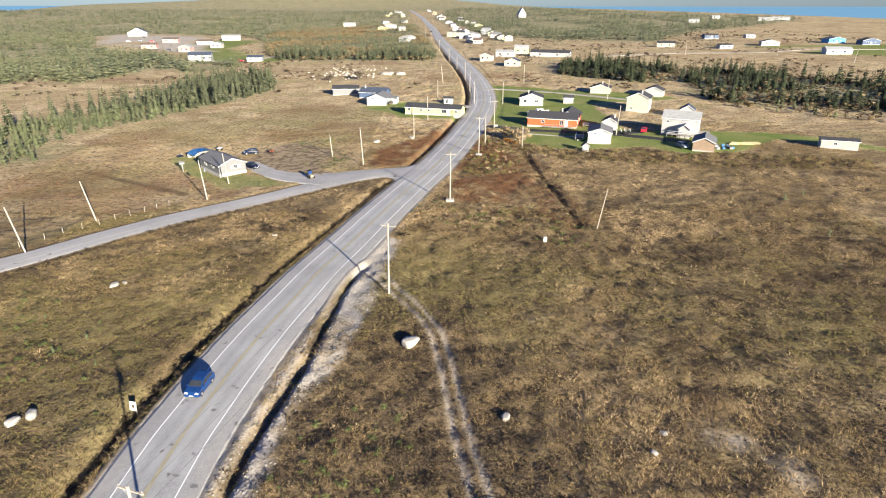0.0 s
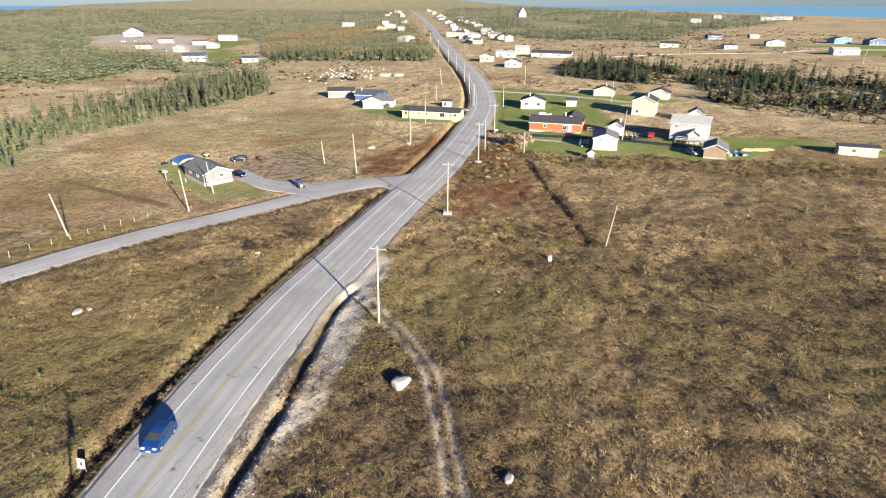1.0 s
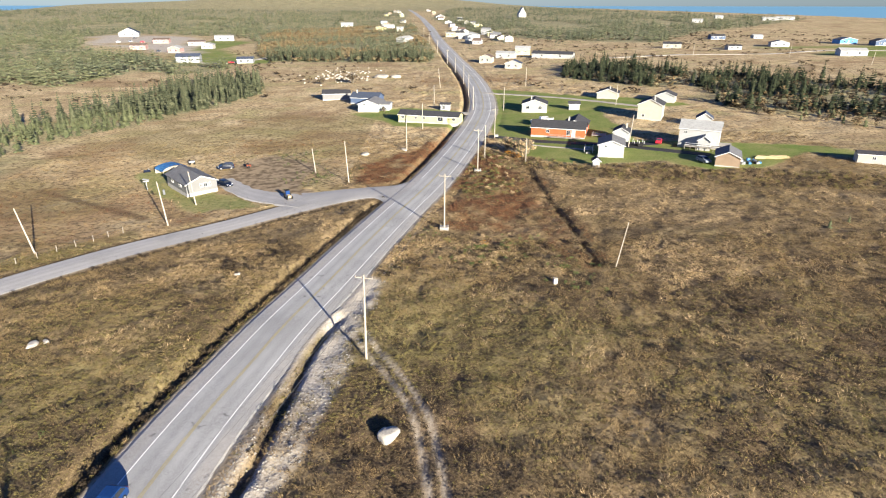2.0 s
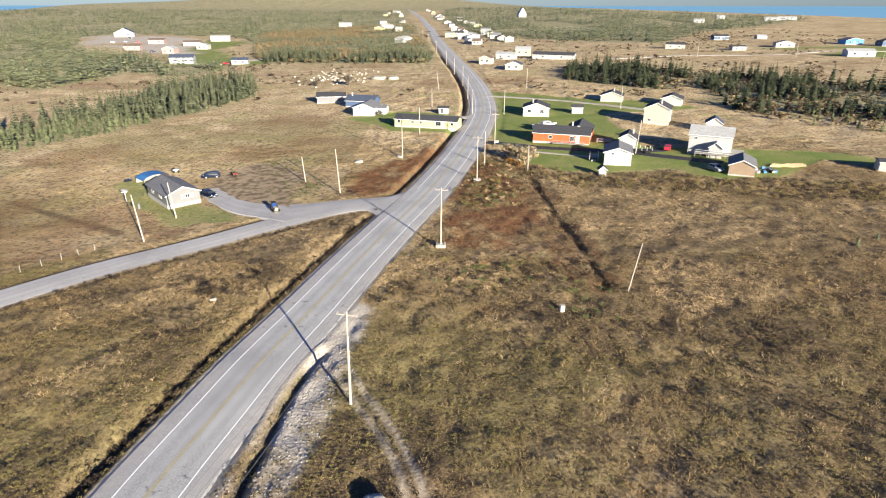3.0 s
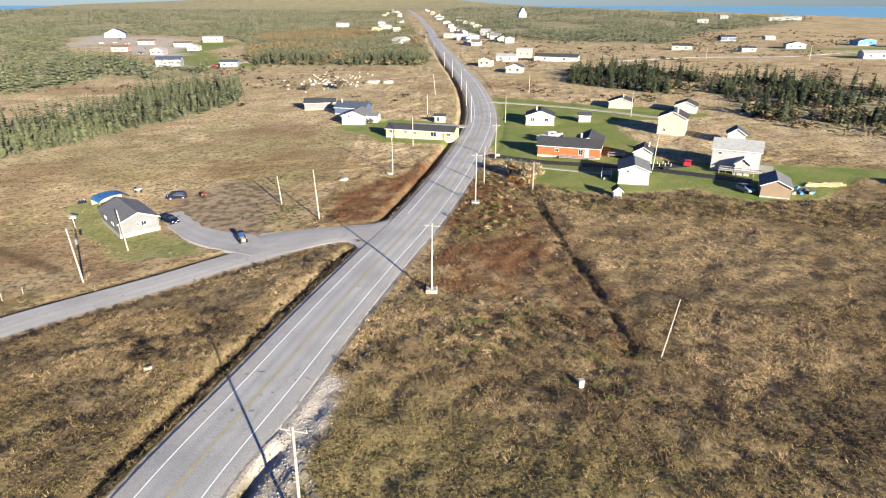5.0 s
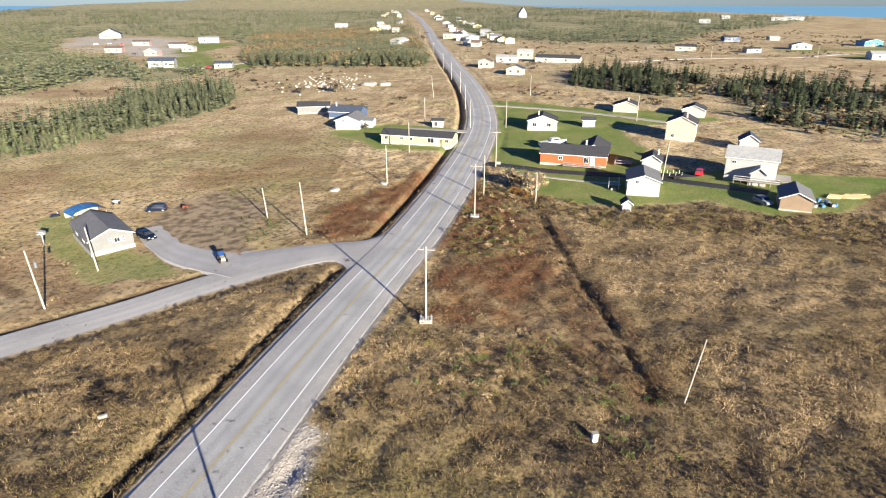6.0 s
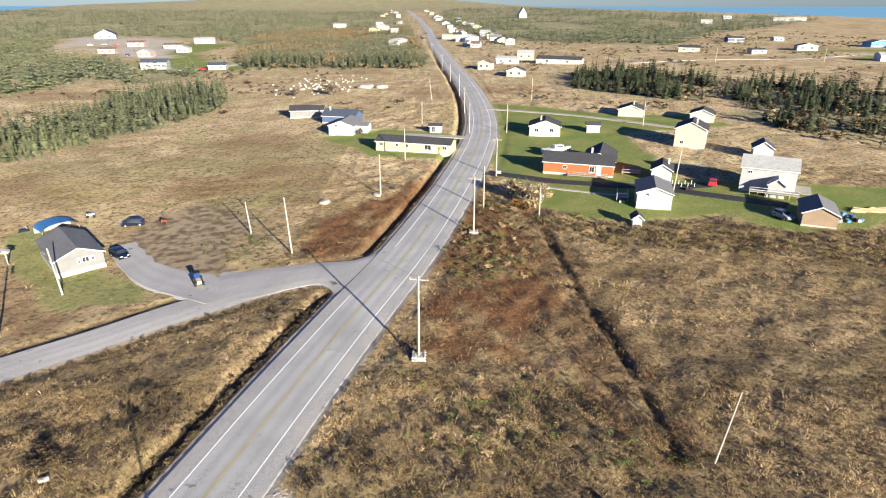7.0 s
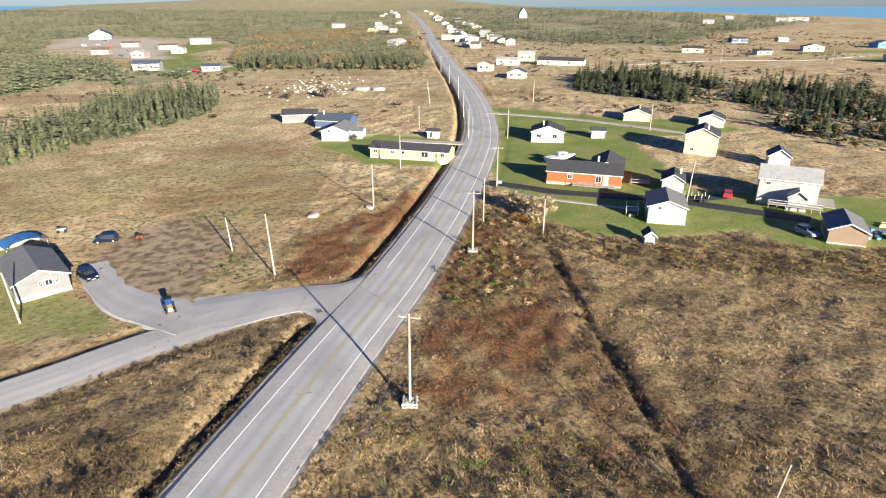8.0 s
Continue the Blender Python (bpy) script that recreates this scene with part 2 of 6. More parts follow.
def ground_material():
    m, n, l, b = shader("moorland", 0.97)
    b.inputs["Specular IOR Level"].default_value = 0.08
    tc = n.new("ShaderNodeTexCoord").outputs["Object"]

    def f(scale, lo, hi, detail=5):
        return noise_fac(n, l, scale, lo, hi, detail, tc)
    c = mix_color(n, l, f(0.022, 0.38, 0.62), (0.74, 0.58, 0.345), (0.60, 0.455, 0.265))
    c = mix_color(n, l, f(0.11, 0.42, 0.62), c, (0.46, 0.335, 0.19))
    c = mix_color(n, l, f(0.05, 0.52, 0.68), c, (0.50, 0.42, 0.21))
    covers = {}
    for name in ("cover_a", "cover_b", "cover_c"):
        at = n.new("ShaderNodeAttribute")
        at.attribute_name = name
        sp = n.new("ShaderNodeSeparateColor")
        l.new(at.outputs["Color"], sp.inputs[0])
        covers[name] = [sp.outputs[0], sp.outputs[1], sp.outputs[2]]
    rust, lawn, gravel = covers["cover_a"]
    green, dark, soil = covers["cover_b"]
    wood, thatch_shade, straw = covers["cover_c"]
    # brown litter plus the shade between tussocks, mixed into the ground colour
    c = mix_color(n, l, thatch_shade, c, mix_color(n, l, f(0.6, 0.35, 0.65), (0.125, 0.085, 0.043), (0.215, 0.15, 0.075)))
    c = mix_color(n, l, straw, c, mix_color(n, l, f(0.9, 0.35, 0.65), (0.60, 0.44, 0.25), (0.42, 0.295, 0.155)))
    c = mix_color(n, l, green, c, mix_color(n, l, f(0.5, 0.4, 0.6), (0.30, 0.255, 0.105), (0.19, 0.17, 0.07)))
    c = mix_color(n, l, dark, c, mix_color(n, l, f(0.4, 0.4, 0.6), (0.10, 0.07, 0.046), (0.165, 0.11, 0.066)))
    c = mix_color(n, l, rust, c, mix_color(n, l, f(0.3, 0.4, 0.6), (0.15, 0.06, 0.03), (0.26, 0.125, 0.058)))
    # woodland floor lightened as well, haze mixed into its colour
    c = mix_color(n, l, wood, c, mix_color(n, l, f(0.03, 0.4, 0.6), (0.32, 0.31, 0.175), (0.46, 0.40, 0.23)))
    c = mix_color(n, l, f(1.1, 0.47, 0.70), c, (0.10, 0.072, 0.042))
    mottle = n.new("ShaderNodeMath")
    mottle.operation = "MULTIPLY"
    l.new(f(2.6, 0.44, 0.64, 6), mottle.inputs[0])
    l.new(thatch_shade, mottle.inputs[1])
    c = mix_color(n, l, mottle.outputs[0], c, (0.085, 0.06, 0.031))
    c = mix_color(n, l, f(5.0, 0.5, 0.8), c, (0.36, 0.27, 0.14))
    grass = mix_color(n, l, f(0.12, 0.35, 0.65), (0.19, 0.25, 0.062), (0.31, 0.30, 0.11))
    grass = mix_color(n, l, f(3.0, 0.4, 0.8), grass, (0.09, 0.125, 0.035))
    c = mix_color(n, l, lawn, c, grass)
    c = mix_color(n, l, soil, c, mix_color(n, l, f(0.55, 0.4, 0.62, 7), (0.38, 0.29, 0.185), (0.17, 0.125, 0.08)))
    stone = mix_color(n, l, f(4.0, 0.35, 0.65), (0.38, 0.33, 0.27), (0.62, 0.56, 0.48))
    c = mix_color(n, l, gravel, c, stone)
    l.new(c, b.inputs["Base Color"])
    bump(n, l, b, f(2.2, 0.25, 0.75, 7), 0.5, 0.12)
    return m


def asphalt_material(name, base, worn):
    m, n, l, b = shader(name, 0.85)
    tc = n.new("ShaderNodeTexCoord").outputs["Object"]
    at = n.new("ShaderNodeAttribute")
    at.attribute_name = "across"
    wave = n.new("ShaderNodeTexWave")
    wave.inputs["Scale"].default_value, wave.inputs["Distortion"].default_value = 0.19, 0.3
    sp = n.new("ShaderNodeCombineXYZ")
    l.new(at.outputs["Fac"], sp.inputs[0])
    l.new(sp.outputs[0], wave.inputs["Vector"])
    c = mix_color(n, l, wave.outputs["Fac"], base, worn)
    away = n.new("ShaderNodeMath")
    away.operation = "ABSOLUTE"
    l.new(at.outputs["Fac"], away.inputs[0])
    verge = n.new("ShaderNodeMapRange")
    verge.inputs[1].default_value, verge.inputs[2].default_value = 3.15, 3.7
    l.new(away.outputs[0], verge.inputs[0])
    c = mix_color(n, l, verge.outputs[0], c, mix_color(n, l, noise_fac(n, l, 1.3, 0.35, 0.65, 5, tc), tuple(base[0] * q for q in (1.28, 1.17, 1.05)), tuple(base[0] * q for q in (1.05, 0.96, 0.87))))
    c = mix_color(n, l, noise_fac(n, l, 0.12, 0.4, 0.7, 4, tc), c, tuple(q * 0.8 for q in base))
    c = mix_color(n, l, noise_fac(n, l, 9, 0.4, 0.8, 3, tc), c, tuple(q * 1.25 for q in worn))
    c = mix_color(n, l, noise_fac(n, l, 0.7, 0.66, 0.72, 5, tc), c, tuple(q * 0.55 for q in base))
    l.new(c, b.inputs["Base Color"])
    bump(n, l, b, noise_fac(n, l, 30, 0.2, 0.8, 2, tc), 0.4, 0.02)
    return m


M = {
    "ground": ground_material(),
    "asphalt": asphalt_material("old_asphalt", (0.33, 0.322, 0.315), (0.43, 0.425, 0.41)),
    "side": asphalt_material("dusty_asphalt", (0.38, 0.365, 0.345), (0.45, 0.43, 0.41)),
    "tar": asphalt_material("black_asphalt", (0.035, 0.035, 0.038), (0.05, 0.05, 0.052)),
    "lane": plain("gravel_lane", (0.42, 0.38, 0.32), 0.95, vary=0.3, scale=0.5),
    "white_line": plain("road_paint_white", (0.86, 0.85, 0.82), 0.7, vary=0.12, scale=1.5),
    "yellow_line": plain("road_paint_yellow", (0.45, 0.38, 0.19), 0.8, vary=0.35, scale=0.8),
    "pole": plain("weathered_pole", (0.42, 0.375, 0.31), 0.85, vary=0.25, scale=1.5, relief=0.3),
    "crib": plain("whitewashed_timber", (0.46, 0.44, 0.40), 0.85, vary=0.3, scale=4),
    "metal": plain("galvanised_metal", (0.42, 0.44, 0.46), 0.4, 0.8, 0.15),
    "wire": plain("wire", (0.16, 0.16, 0.16), 0.5, 0.4, 0.1),
    "ceramic": plain("insulator", (0.35, 0.3, 0.28), 0.25, vary=0.1),
    "rock": plain("pale_boulder", (0.47, 0.43, 0.37), 0.9, vary=0.35, scale=1.6, relief=0.8, fine=6),
    "dark_rock": plain("grey_boulder", (0.35, 0.33, 0.3), 0.9, vary=0.35, scale=1.6, relief=0.8, fine=6),
    "bark": plain("bark", (0.14, 0.11, 0.085), 0.95, vary=0.4, scale=6),
    "twig": varied("bare_twigs", [(0.20, 0.17, 0.13), (0.30, 0.26, 0.20), (0.24, 0.19, 0.13)], 0.9),
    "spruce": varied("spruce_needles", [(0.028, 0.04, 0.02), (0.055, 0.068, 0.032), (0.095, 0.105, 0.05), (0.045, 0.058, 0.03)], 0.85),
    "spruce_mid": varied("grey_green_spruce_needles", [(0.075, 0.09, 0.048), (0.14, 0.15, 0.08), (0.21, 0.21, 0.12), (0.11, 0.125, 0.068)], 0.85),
    # far needles: lighter copies of the spruce greens, haze put into their colour
    "spruce_hazed": varied("haze_paled_needles", [(0.125, 0.148, 0.08), (0.22, 0.235, 0.13), (0.31, 0.31, 0.18)], 0.9),
    "young_hazed": varied("haze_paled_young_needles", [(0.23, 0.25, 0.12), (0.33, 0.325, 0.17), (0.16, 0.18, 0.09)], 0.85),
    "spruce_young": varied("young_tree_needles", [(0.15, 0.17, 0.08), (0.21, 0.22, 0.11), (0.105, 0.125, 0.06)], 0.85),
    "autumn": varied("autumn_leaves", [(0.27, 0.19, 0.10), (0.31, 0.205, 0.10), (0.25, 0.22, 0.115), (0.31, 0.25, 0.15)], 0.9),
    "orange_leaf": varied("orange_leaves", [(0.50, 0.22, 0.03), (0.58, 0.32, 0.06), (0.40, 0.15, 0.03)], 0.8),
    "glass": plain("window_glass", (0.035, 0.04, 0.05), 0.08, vary=0.3),
    "white_trim": plain("white_trim", (0.68, 0.68, 0.66), 0.5, vary=0.06),
    "concrete": plain("concrete", (0.45, 0.43, 0.4), 0.9, vary=0.25, scale=1.0),
    "deck": plain("grey_deck_boards", (0.36, 0.33, 0.29), 0.85, vary=0.3, scale=3),
    "tyre": plain("tyre_rubber", (0.02, 0.02, 0.02), 0.8, vary=0.2),
    "rim": plain("wheel_rim", (0.55, 0.55, 0.57), 0.35, 0.7, 0.1),
    "sea": None,
    "tarp": plain("blue_tarpaulin", (0.10, 0.30, 0.62), 0.45, vary=0.25, scale=1.5, relief=0.4, fine=5),
    "timber": plain("yellow_timber", (0.60, 0.46, 0.26), 0.8, vary=0.25, scale=3),
}
m, n, l, b = shader("sea_water", 0.45)
b.inputs["Base Color"].default_value = (0.20, 0.42, 0.56, 1)
bump(n, l, b, noise_fac(n, l, 0.08, 0.2, 0.8), 0.5, 1.0)
M["sea"] = m


# ---------- mesh helpers ----------
def mesh_object(name, verts, faces, material, parent=None):
    me = bpy.data.meshes.new(name)
    me.from_pydata([tuple(map(float, v)) for v in verts] if not isinstance(verts, np.ndarray) else verts.tolist(), [], faces if not isinstance(faces, np.ndarray) else faces.tolist())
    me.update()
    for q in (material if isinstance(material, (list, tuple)) else [material]):
        me.materials.append(q)
    ob = new(name, me)
    ob.parent = parent
    return ob


def part(name, bm, material, parent=None, label="", smooth=False):
    me = bpy.data.meshes.new(name)
    bmesh.ops.recalc_face_normals(bm, faces=bm.faces)
    if smooth:
        for f in bm.faces:
            f.smooth = True
    bm.to_mesh(me)
    bm.free()
    me.materials.append(material)
    ob = new(name, me)
    ob.parent = parent
    return tagged(ob, label)


def box(bm, size, at, rot=(0, 0, 0), bevel=0.0):
    r = bmesh.ops.create_cube(bm, size=1.0, matrix=pose(*at, *rot) @ Matrix.Diagonal((*size, 1)))
    if bevel:
        edges = list({e for v in r["verts"] for e in v.link_edges})
        bmesh.ops.bevel(bm, geom=edges, offset=bevel, segments=1, affect="EDGES")
    return r["verts"]


def rod(bm, a, b, r0, r1=None, sides=8):
    a, b = Vector(a), Vector(b)
    q = (b - a).to_track_quat("Z", "Y").to_matrix().to_4x4()
    bmesh.ops.create_cone(bm, cap_ends=True, segments=sides, radius1=r0, radius2=r0 if r1 is None else r1, depth=(b - a).length,
                          matrix=Matrix.Translation((a + b) / 2) @ q)


def prism(bm, outline, y0, y1):
    """An outline in x and z, drawn out from y0 to y1."""
    a = [bm.verts.new((x, y0, z)) for x, z in outline]
    c = [bm.verts.new((x, y1, z)) for x, z in outline]
    bm.faces.new(a)
    bm.faces.new(c[::-1])
    for k in range(len(a)):
        j = (k + 1) % len(a)
        bm.faces.new((a[k], a[j], c[j], c[k]))


def slab(bm, quad, thick):
    """A plate on four corners, drawn downwards."""
    a = [bm.verts.new(q) for q in quad]
    c = [bm.verts.new((q[0], q[1], q[2] - thick)) for q in quad]
    bm.faces.new(a)
    bm.faces.new(c[::-1])
    for k in range(4):
        j = (k + 1) % 4
        bm.faces.new((a[k], a[j], c[j], c[k]))


def height_at(x, y):
    return float(ground_height(np.array([x]), np.array([y]))[0])


# ---------- ground, sea and roads ----------
def graded(stops):
    out = []
    for (a, b, s) in stops:
        out += list(np.arange(a, b, s))
    return np.array(out + [stops[-1][1]])


gx = graded([(-4600, -1600, 150), (-1600, -400, 30), (-400, -150, 8), (-150, -90, 2.5), (-90, -32, 0.8), (-32, 30, 0.45), (30, 100, 0.8), (100, 160, 2.5), (160, 400, 8), (400, 1600, 30), (1600, 4600, 150)])
gy = graded([(-300, -20, 20), (-20, 38, 3), (38, 215, 0.9), (215, 330, 1.6), (330, 520, 5), (520, 1000, 14), (1000, 2400, 40), (2400, 4900, 120)])
X, Y = np.meshgrid(gx, gy)
gxf, gyf = X.ravel(), Y.ravel()
gz = ground_height(gxf, gyf)
cols = len(gx)
idx = np.arange(len(gxf)).reshape(len(gy), cols)
quads = np.stack([idx[:-1, :-1], idx[:-1, 1:], idx[1:, 1:], idx[1:, :-1]], -1).reshape(-1, 4)
ground = mesh_object("ground", np.stack([gxf, gyf, gz], 1), quads, M["ground"])
tagged(ground, "dry autumn moorland of tan grass and brown heath", "ground", kind="structure")
for p in ground.data.polygons:
    p.use_smooth = True


def covers(x, y):
    road, side = line_distance(x, y, road_line)
    lane, _ = line_distance(x, y, side_line)
    trk, _ = line_distance(x, y, track_line)
    near_ditch, _ = line_distance(x, y, ditch_near_line)
    far_ditch, _ = line_distance(x, y, ditch_line)
    wob = fbm(x, y, 5, 21, 3)
    rust = np.maximum(area(x, y, RUST_R, 5, 8) * step(0.15, 0.55, wob), area(x, y, RUST_L, 2, 3) * step(0.15, 0.5, wob))
    rust = np.maximum(rust, 0.4 * step(0.60, 0.74, fbm(x, y, 40, 31)) * step(240, 330, y))
    rust = np.maximum(rust, 0.45 * area(x, y, GOLD, 1.5, 2))
    rust = np.maximum(rust, np.exp(-((far_ditch - 1.6) / 1.2) ** 2) * 0.5 * step(0.35, 0.6, wob))
    lawn = lawns(x, y)
    gravel = np.maximum.reduce([step(6.1, 5.2, road + 0.8 * (wob - 0.5)) * 0.85, step(4.2, 3.7, lane + 0.6 * (wob - 0.5)) * 0.25,
                                np.exp(-((trk - 0.8) / 0.33) ** 2) * 0.62, area(x, y, GRAVEL, 1.0, 1.6) * (0.45 + 0.5 * step(0.35, 0.6, wob)),
                                np.exp(-((near_ditch - 1.6) / 0.9) ** 2) * step(0.3, 0.6, wob) * 0.7, area(x, y, PIT_WEST, 5, 8) * 0.9 * step(0.33, 0.48, fbm(x, y, 45, 46, 3))])
    gravel = np.maximum(gravel, 0.5 * area(x, y, [(27, 46), (33, 41), (35, 44), (29, 54)], 2, 3) * step(0.45, 0.65, wob))
    gravel = gravel * (1 - 0.85 * np.exp(-(near_ditch / 0.5) ** 2))
    green = np.maximum(np.exp(-((x + 52) / 22) ** 2 - ((y - 72) / 24) ** 2) * step(0.4, 0.6, fbm(x, y, 8, 41)), np.exp(-((x - 60) / 26) ** 2 - ((y - 72) / 26) ** 2) * step(0.35, 0.6, fbm(x, y, 8, 42)))
    green = np.maximum(green, 0.8 * step(0.55, 0.7, fbm(x, y, 45, 43)) * step(120, 90, y))
    green = np.maximum(green, np.exp(-((x + 45) / 14) ** 2 - ((y - 190) / 14) ** 2) * step(0.4, 0.6, wob))
    green = np.maximum(green, 0.8 * area(x, y, [(-80, 104), (-57, 131), (-60, 136), (-84, 110)], 1.0, 1.5))
    dark = np.maximum(0.4 * step(125, 95, y) * step(0.36, 0.56, fbm(x, y, 11, 53)), 0.9 * step(1.8, 0.6, line_distance(x, y, np.array([(-96, 163), (-62, 143.5)]))[0] + 1.5 * (wob - 0.5)))
    dark = np.maximum.reduce([dark, np.exp(-((x - 3) / 13) ** 2 - ((y - 48) / 24) ** 2) * 0.9, 0.85 * step(0.52, 0.66, fbm(x, y, 16, 51)) * step(130, 100, y)])
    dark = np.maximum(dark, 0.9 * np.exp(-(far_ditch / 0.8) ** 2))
    # left ditch: the road bank's shade painted into the colour, along with dark brush
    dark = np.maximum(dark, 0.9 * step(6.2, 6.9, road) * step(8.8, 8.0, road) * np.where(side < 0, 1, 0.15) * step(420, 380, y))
    dark = np.maximum(dark, 0.3 * area(x, y, [(-84, 112), (-100, 118), (-96, 180), (-82, 160)], 3, 5))
    wood = np.maximum.reduce([area(x, y, q, 6, 8) for q in (WOOD_B, WOOD_C, WOOD_E, BELT_A, BELT_D)])
    wood = np.maximum(wood, step(1900, 2500, y))
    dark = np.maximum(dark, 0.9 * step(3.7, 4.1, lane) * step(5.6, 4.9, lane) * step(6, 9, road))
    dark = np.maximum(dark, 0.3 * step(26, 40, x) * step(172, 150, y) * step(0.3, 0.55, fbm(x, y, 14, 57)))
    dark = np.maximum(dark, 0.4 * area(x, y, [(-75, 100), (-40, 134), (-14, 150), (-18, 125), (-24, 110), (-34, 84), (-60, 84)], 3, 4) * step(0.3, 0.6, fbm(x, y, 6, 58)))
    apron = area(x, y, APRON, 0.3, 0.3)
    gravel = np.maximum(gravel, 0.25 * apron)
    gravel = np.maximum(gravel, 0.95 * area(x, y, [(-15, 92), (-15.5, 104), (-11.5, 112), (-7.6, 107), (-8.6, 98), (-11, 92)], 1.2, 1.6))
    # darker where tussocks stand dense: litter, with the shaded gaps painted in
    thatch_shade = 0.8 * step(225, 165, y) * np.where(meadow(x, y), 0.3, 1.0) * (0.55 + 0.45 * step(0.3, 0.6, fbm(x, y, 5, 59)))
    straw = np.maximum.reduce([area(x, y, q, 1.2, 2.5) * k for q, k in zip(STRAWS, (1.0, 1.0, 0.95, 0.7))])
    straw = np.maximum(straw, 0.5 * step(0.52, 0.68, fbm(x, y, 10, 82, 3)) * step(215, 170, y) * (1 - rust))
    straw = np.maximum(straw, 0.7 * step(5.4, 6.0, road) * step(10, 7.5, road) * (side > 0) * step(104, 114, y) * step(230, 200, y)) * (0.6 + 0.4 * step(0.35, 0.6, wob))
    field = meadow(x, y) * step(330, 250, y)
    green = np.maximum(green, 0.5 * field * step(0.5, 0.64, fbm(x, y, 30, 44, 3)))
    rust = np.maximum(rust, 0.35 * field * step(0.54, 0.68, fbm(x, y, 26, 45, 3)))
    soil = yards(x, y)
    keep = 1 - lawn
    return [np.clip(q, 0, 1) for q in (rust * keep, lawn * (1 - gravel * 0.8), gravel, green * keep, dark * keep, soil * (1 - gravel), wood * keep * (1 - gravel), thatch_shade * keep * (1 - gravel), straw * keep * (1 - gravel))]


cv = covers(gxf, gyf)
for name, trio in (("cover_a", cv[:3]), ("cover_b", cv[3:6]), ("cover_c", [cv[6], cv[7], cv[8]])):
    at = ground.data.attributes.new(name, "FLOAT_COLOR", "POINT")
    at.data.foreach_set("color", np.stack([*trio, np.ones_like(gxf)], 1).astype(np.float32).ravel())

sea = mesh_object("water", [(-9000, -600, -18), (9000, -600, -18), (9000, 4950, -18), (-9000, 4950, -18)], [(0, 1, 2, 3)], M["sea"])
tagged(sea, "calm blue sea along the horizon", "sea", kind="structure")


def ribbon(name, line, offsets, lift, material, label, category, widths=None, parent=None):
    """A strip along a line. offsets: places across it, in metres to the right; lift: height over the land at each."""
    line = np.asarray(line)
    tang = np.gradient(line, axis=0)
    tang /= np.linalg.norm(tang, axis=1)[:, None]
    right = np.stack([tang[:, 1], -tang[:, 0]], 1)
    verts, faces, across = [], [], []
    k = len(offsets)
    base = lie(line[:, 0], line[:, 1])
    for i in range(len(line)):
        w = 1 if widths is None else widths[i]
        for o, h in zip(offsets, lift):
            q = line[i] + right[i] * o * w
            verts.append((q[0], q[1], base[i] + h))
            across.append(o)
    for i in range(len(line) - 1):
        for j in range(k - 1):
            a = i * k + j
            faces.append((a, a + 1, a + k + 1, a + k))
    ob = mesh_object(name, verts, faces, material, parent)
    at = ob.data.attributes.new("across", "FLOAT", "POINT")
    at.data.foreach_set("value", np.array(across, dtype=np.float32))
    if label:
        tagged(ob, label, category, kind="structure")
    return ob


road_fine = smooth_line(ROAD, 2.5)
side_fine = smooth_line(SIDE, 2.0)
road = ribbon("road", road_fine, (-5.5, -4.9, -3.6, -1.9, 0, 1.9, 3.6, 4.9, 5.5), (-0.18, 0.04, 0.10, 0.13, 0.16, 0.13, 0.10, 0.04, -0.18), M["asphalt"], "worn grey two-lane asphalt road with painted lines", "road")
side_road = ribbon("side_road", side_fine, (-3.7, -3.2, 0, 3.2, 3.7), (-0.22, 0.02, 0.08, 0.02, -0.22), M["side"], "dusty pale asphalt side road joining the main road", "road")
north = smooth_line([(-31, 157.2), (-21.5, 159.4), (-14.6, 160.5), (-9.2, 161.3), (-5.4, 165.2), (-2.6, 171.5)], 1.0)
south = smooth_line([(-27.5, 146.2), (-20.5, 149.6), (-16.5, 151.9), (-13.1, 152.2), (-10.9, 149.6), (-10.6, 146)], 1.0)
rows = 24
verts, faces = [], []
for k in range(rows):
    pa, pb = (q[int(round(k / (rows - 1) * (len(q) - 1)))] for q in (north, south))
    for f, h in ((-0.04, -0.12), (0.0, -0.02), (0.2, 0.08), (0.5, 0.11), (0.8, 0.08), (1.0, -0.02), (1.04, -0.12)):
        q = pa + (pb - pa) * f
        verts.append((q[0], q[1], float(lie(q[0], q[1])) + h))
for k in range(rows - 1):
    for j in range(6):
        a = k * 7 + j
        faces.append((a, a + 1, a + 8, a + 7))
apron = mesh_object("junction_apron", verts, faces, M["side"])
tagged(apron, "dusty pale asphalt apron where the side road meets the main road", "road", kind="structure")
for name, off, mat, lab in (("edge_line", -2.95, "white_line", "white painted edge line"), ("edge_line", 2.95, "white_line", "white painted edge line"),
                            ("centre_line", -0.11, "yellow_line", "faded yellow centre line"), ("centre_line", 0.11, "yellow_line", "faded yellow centre line")):
    pieces = [road_fine]
    if off == -2.95:
        y = road_fine[:, 1]
        pieces = [road_fine[y < 149], road_fine[y > 165]]
    for piece in pieces:
        w = 0.075 if mat == "white_line" else 0.06
        h = 0.13 + 0.006 - (0.02 if abs(off) > 1 else -0.028)
        tagged(ribbon(name, piece, (off - w, off + w), (h, h), M[mat], "", "", parent=road), lab)


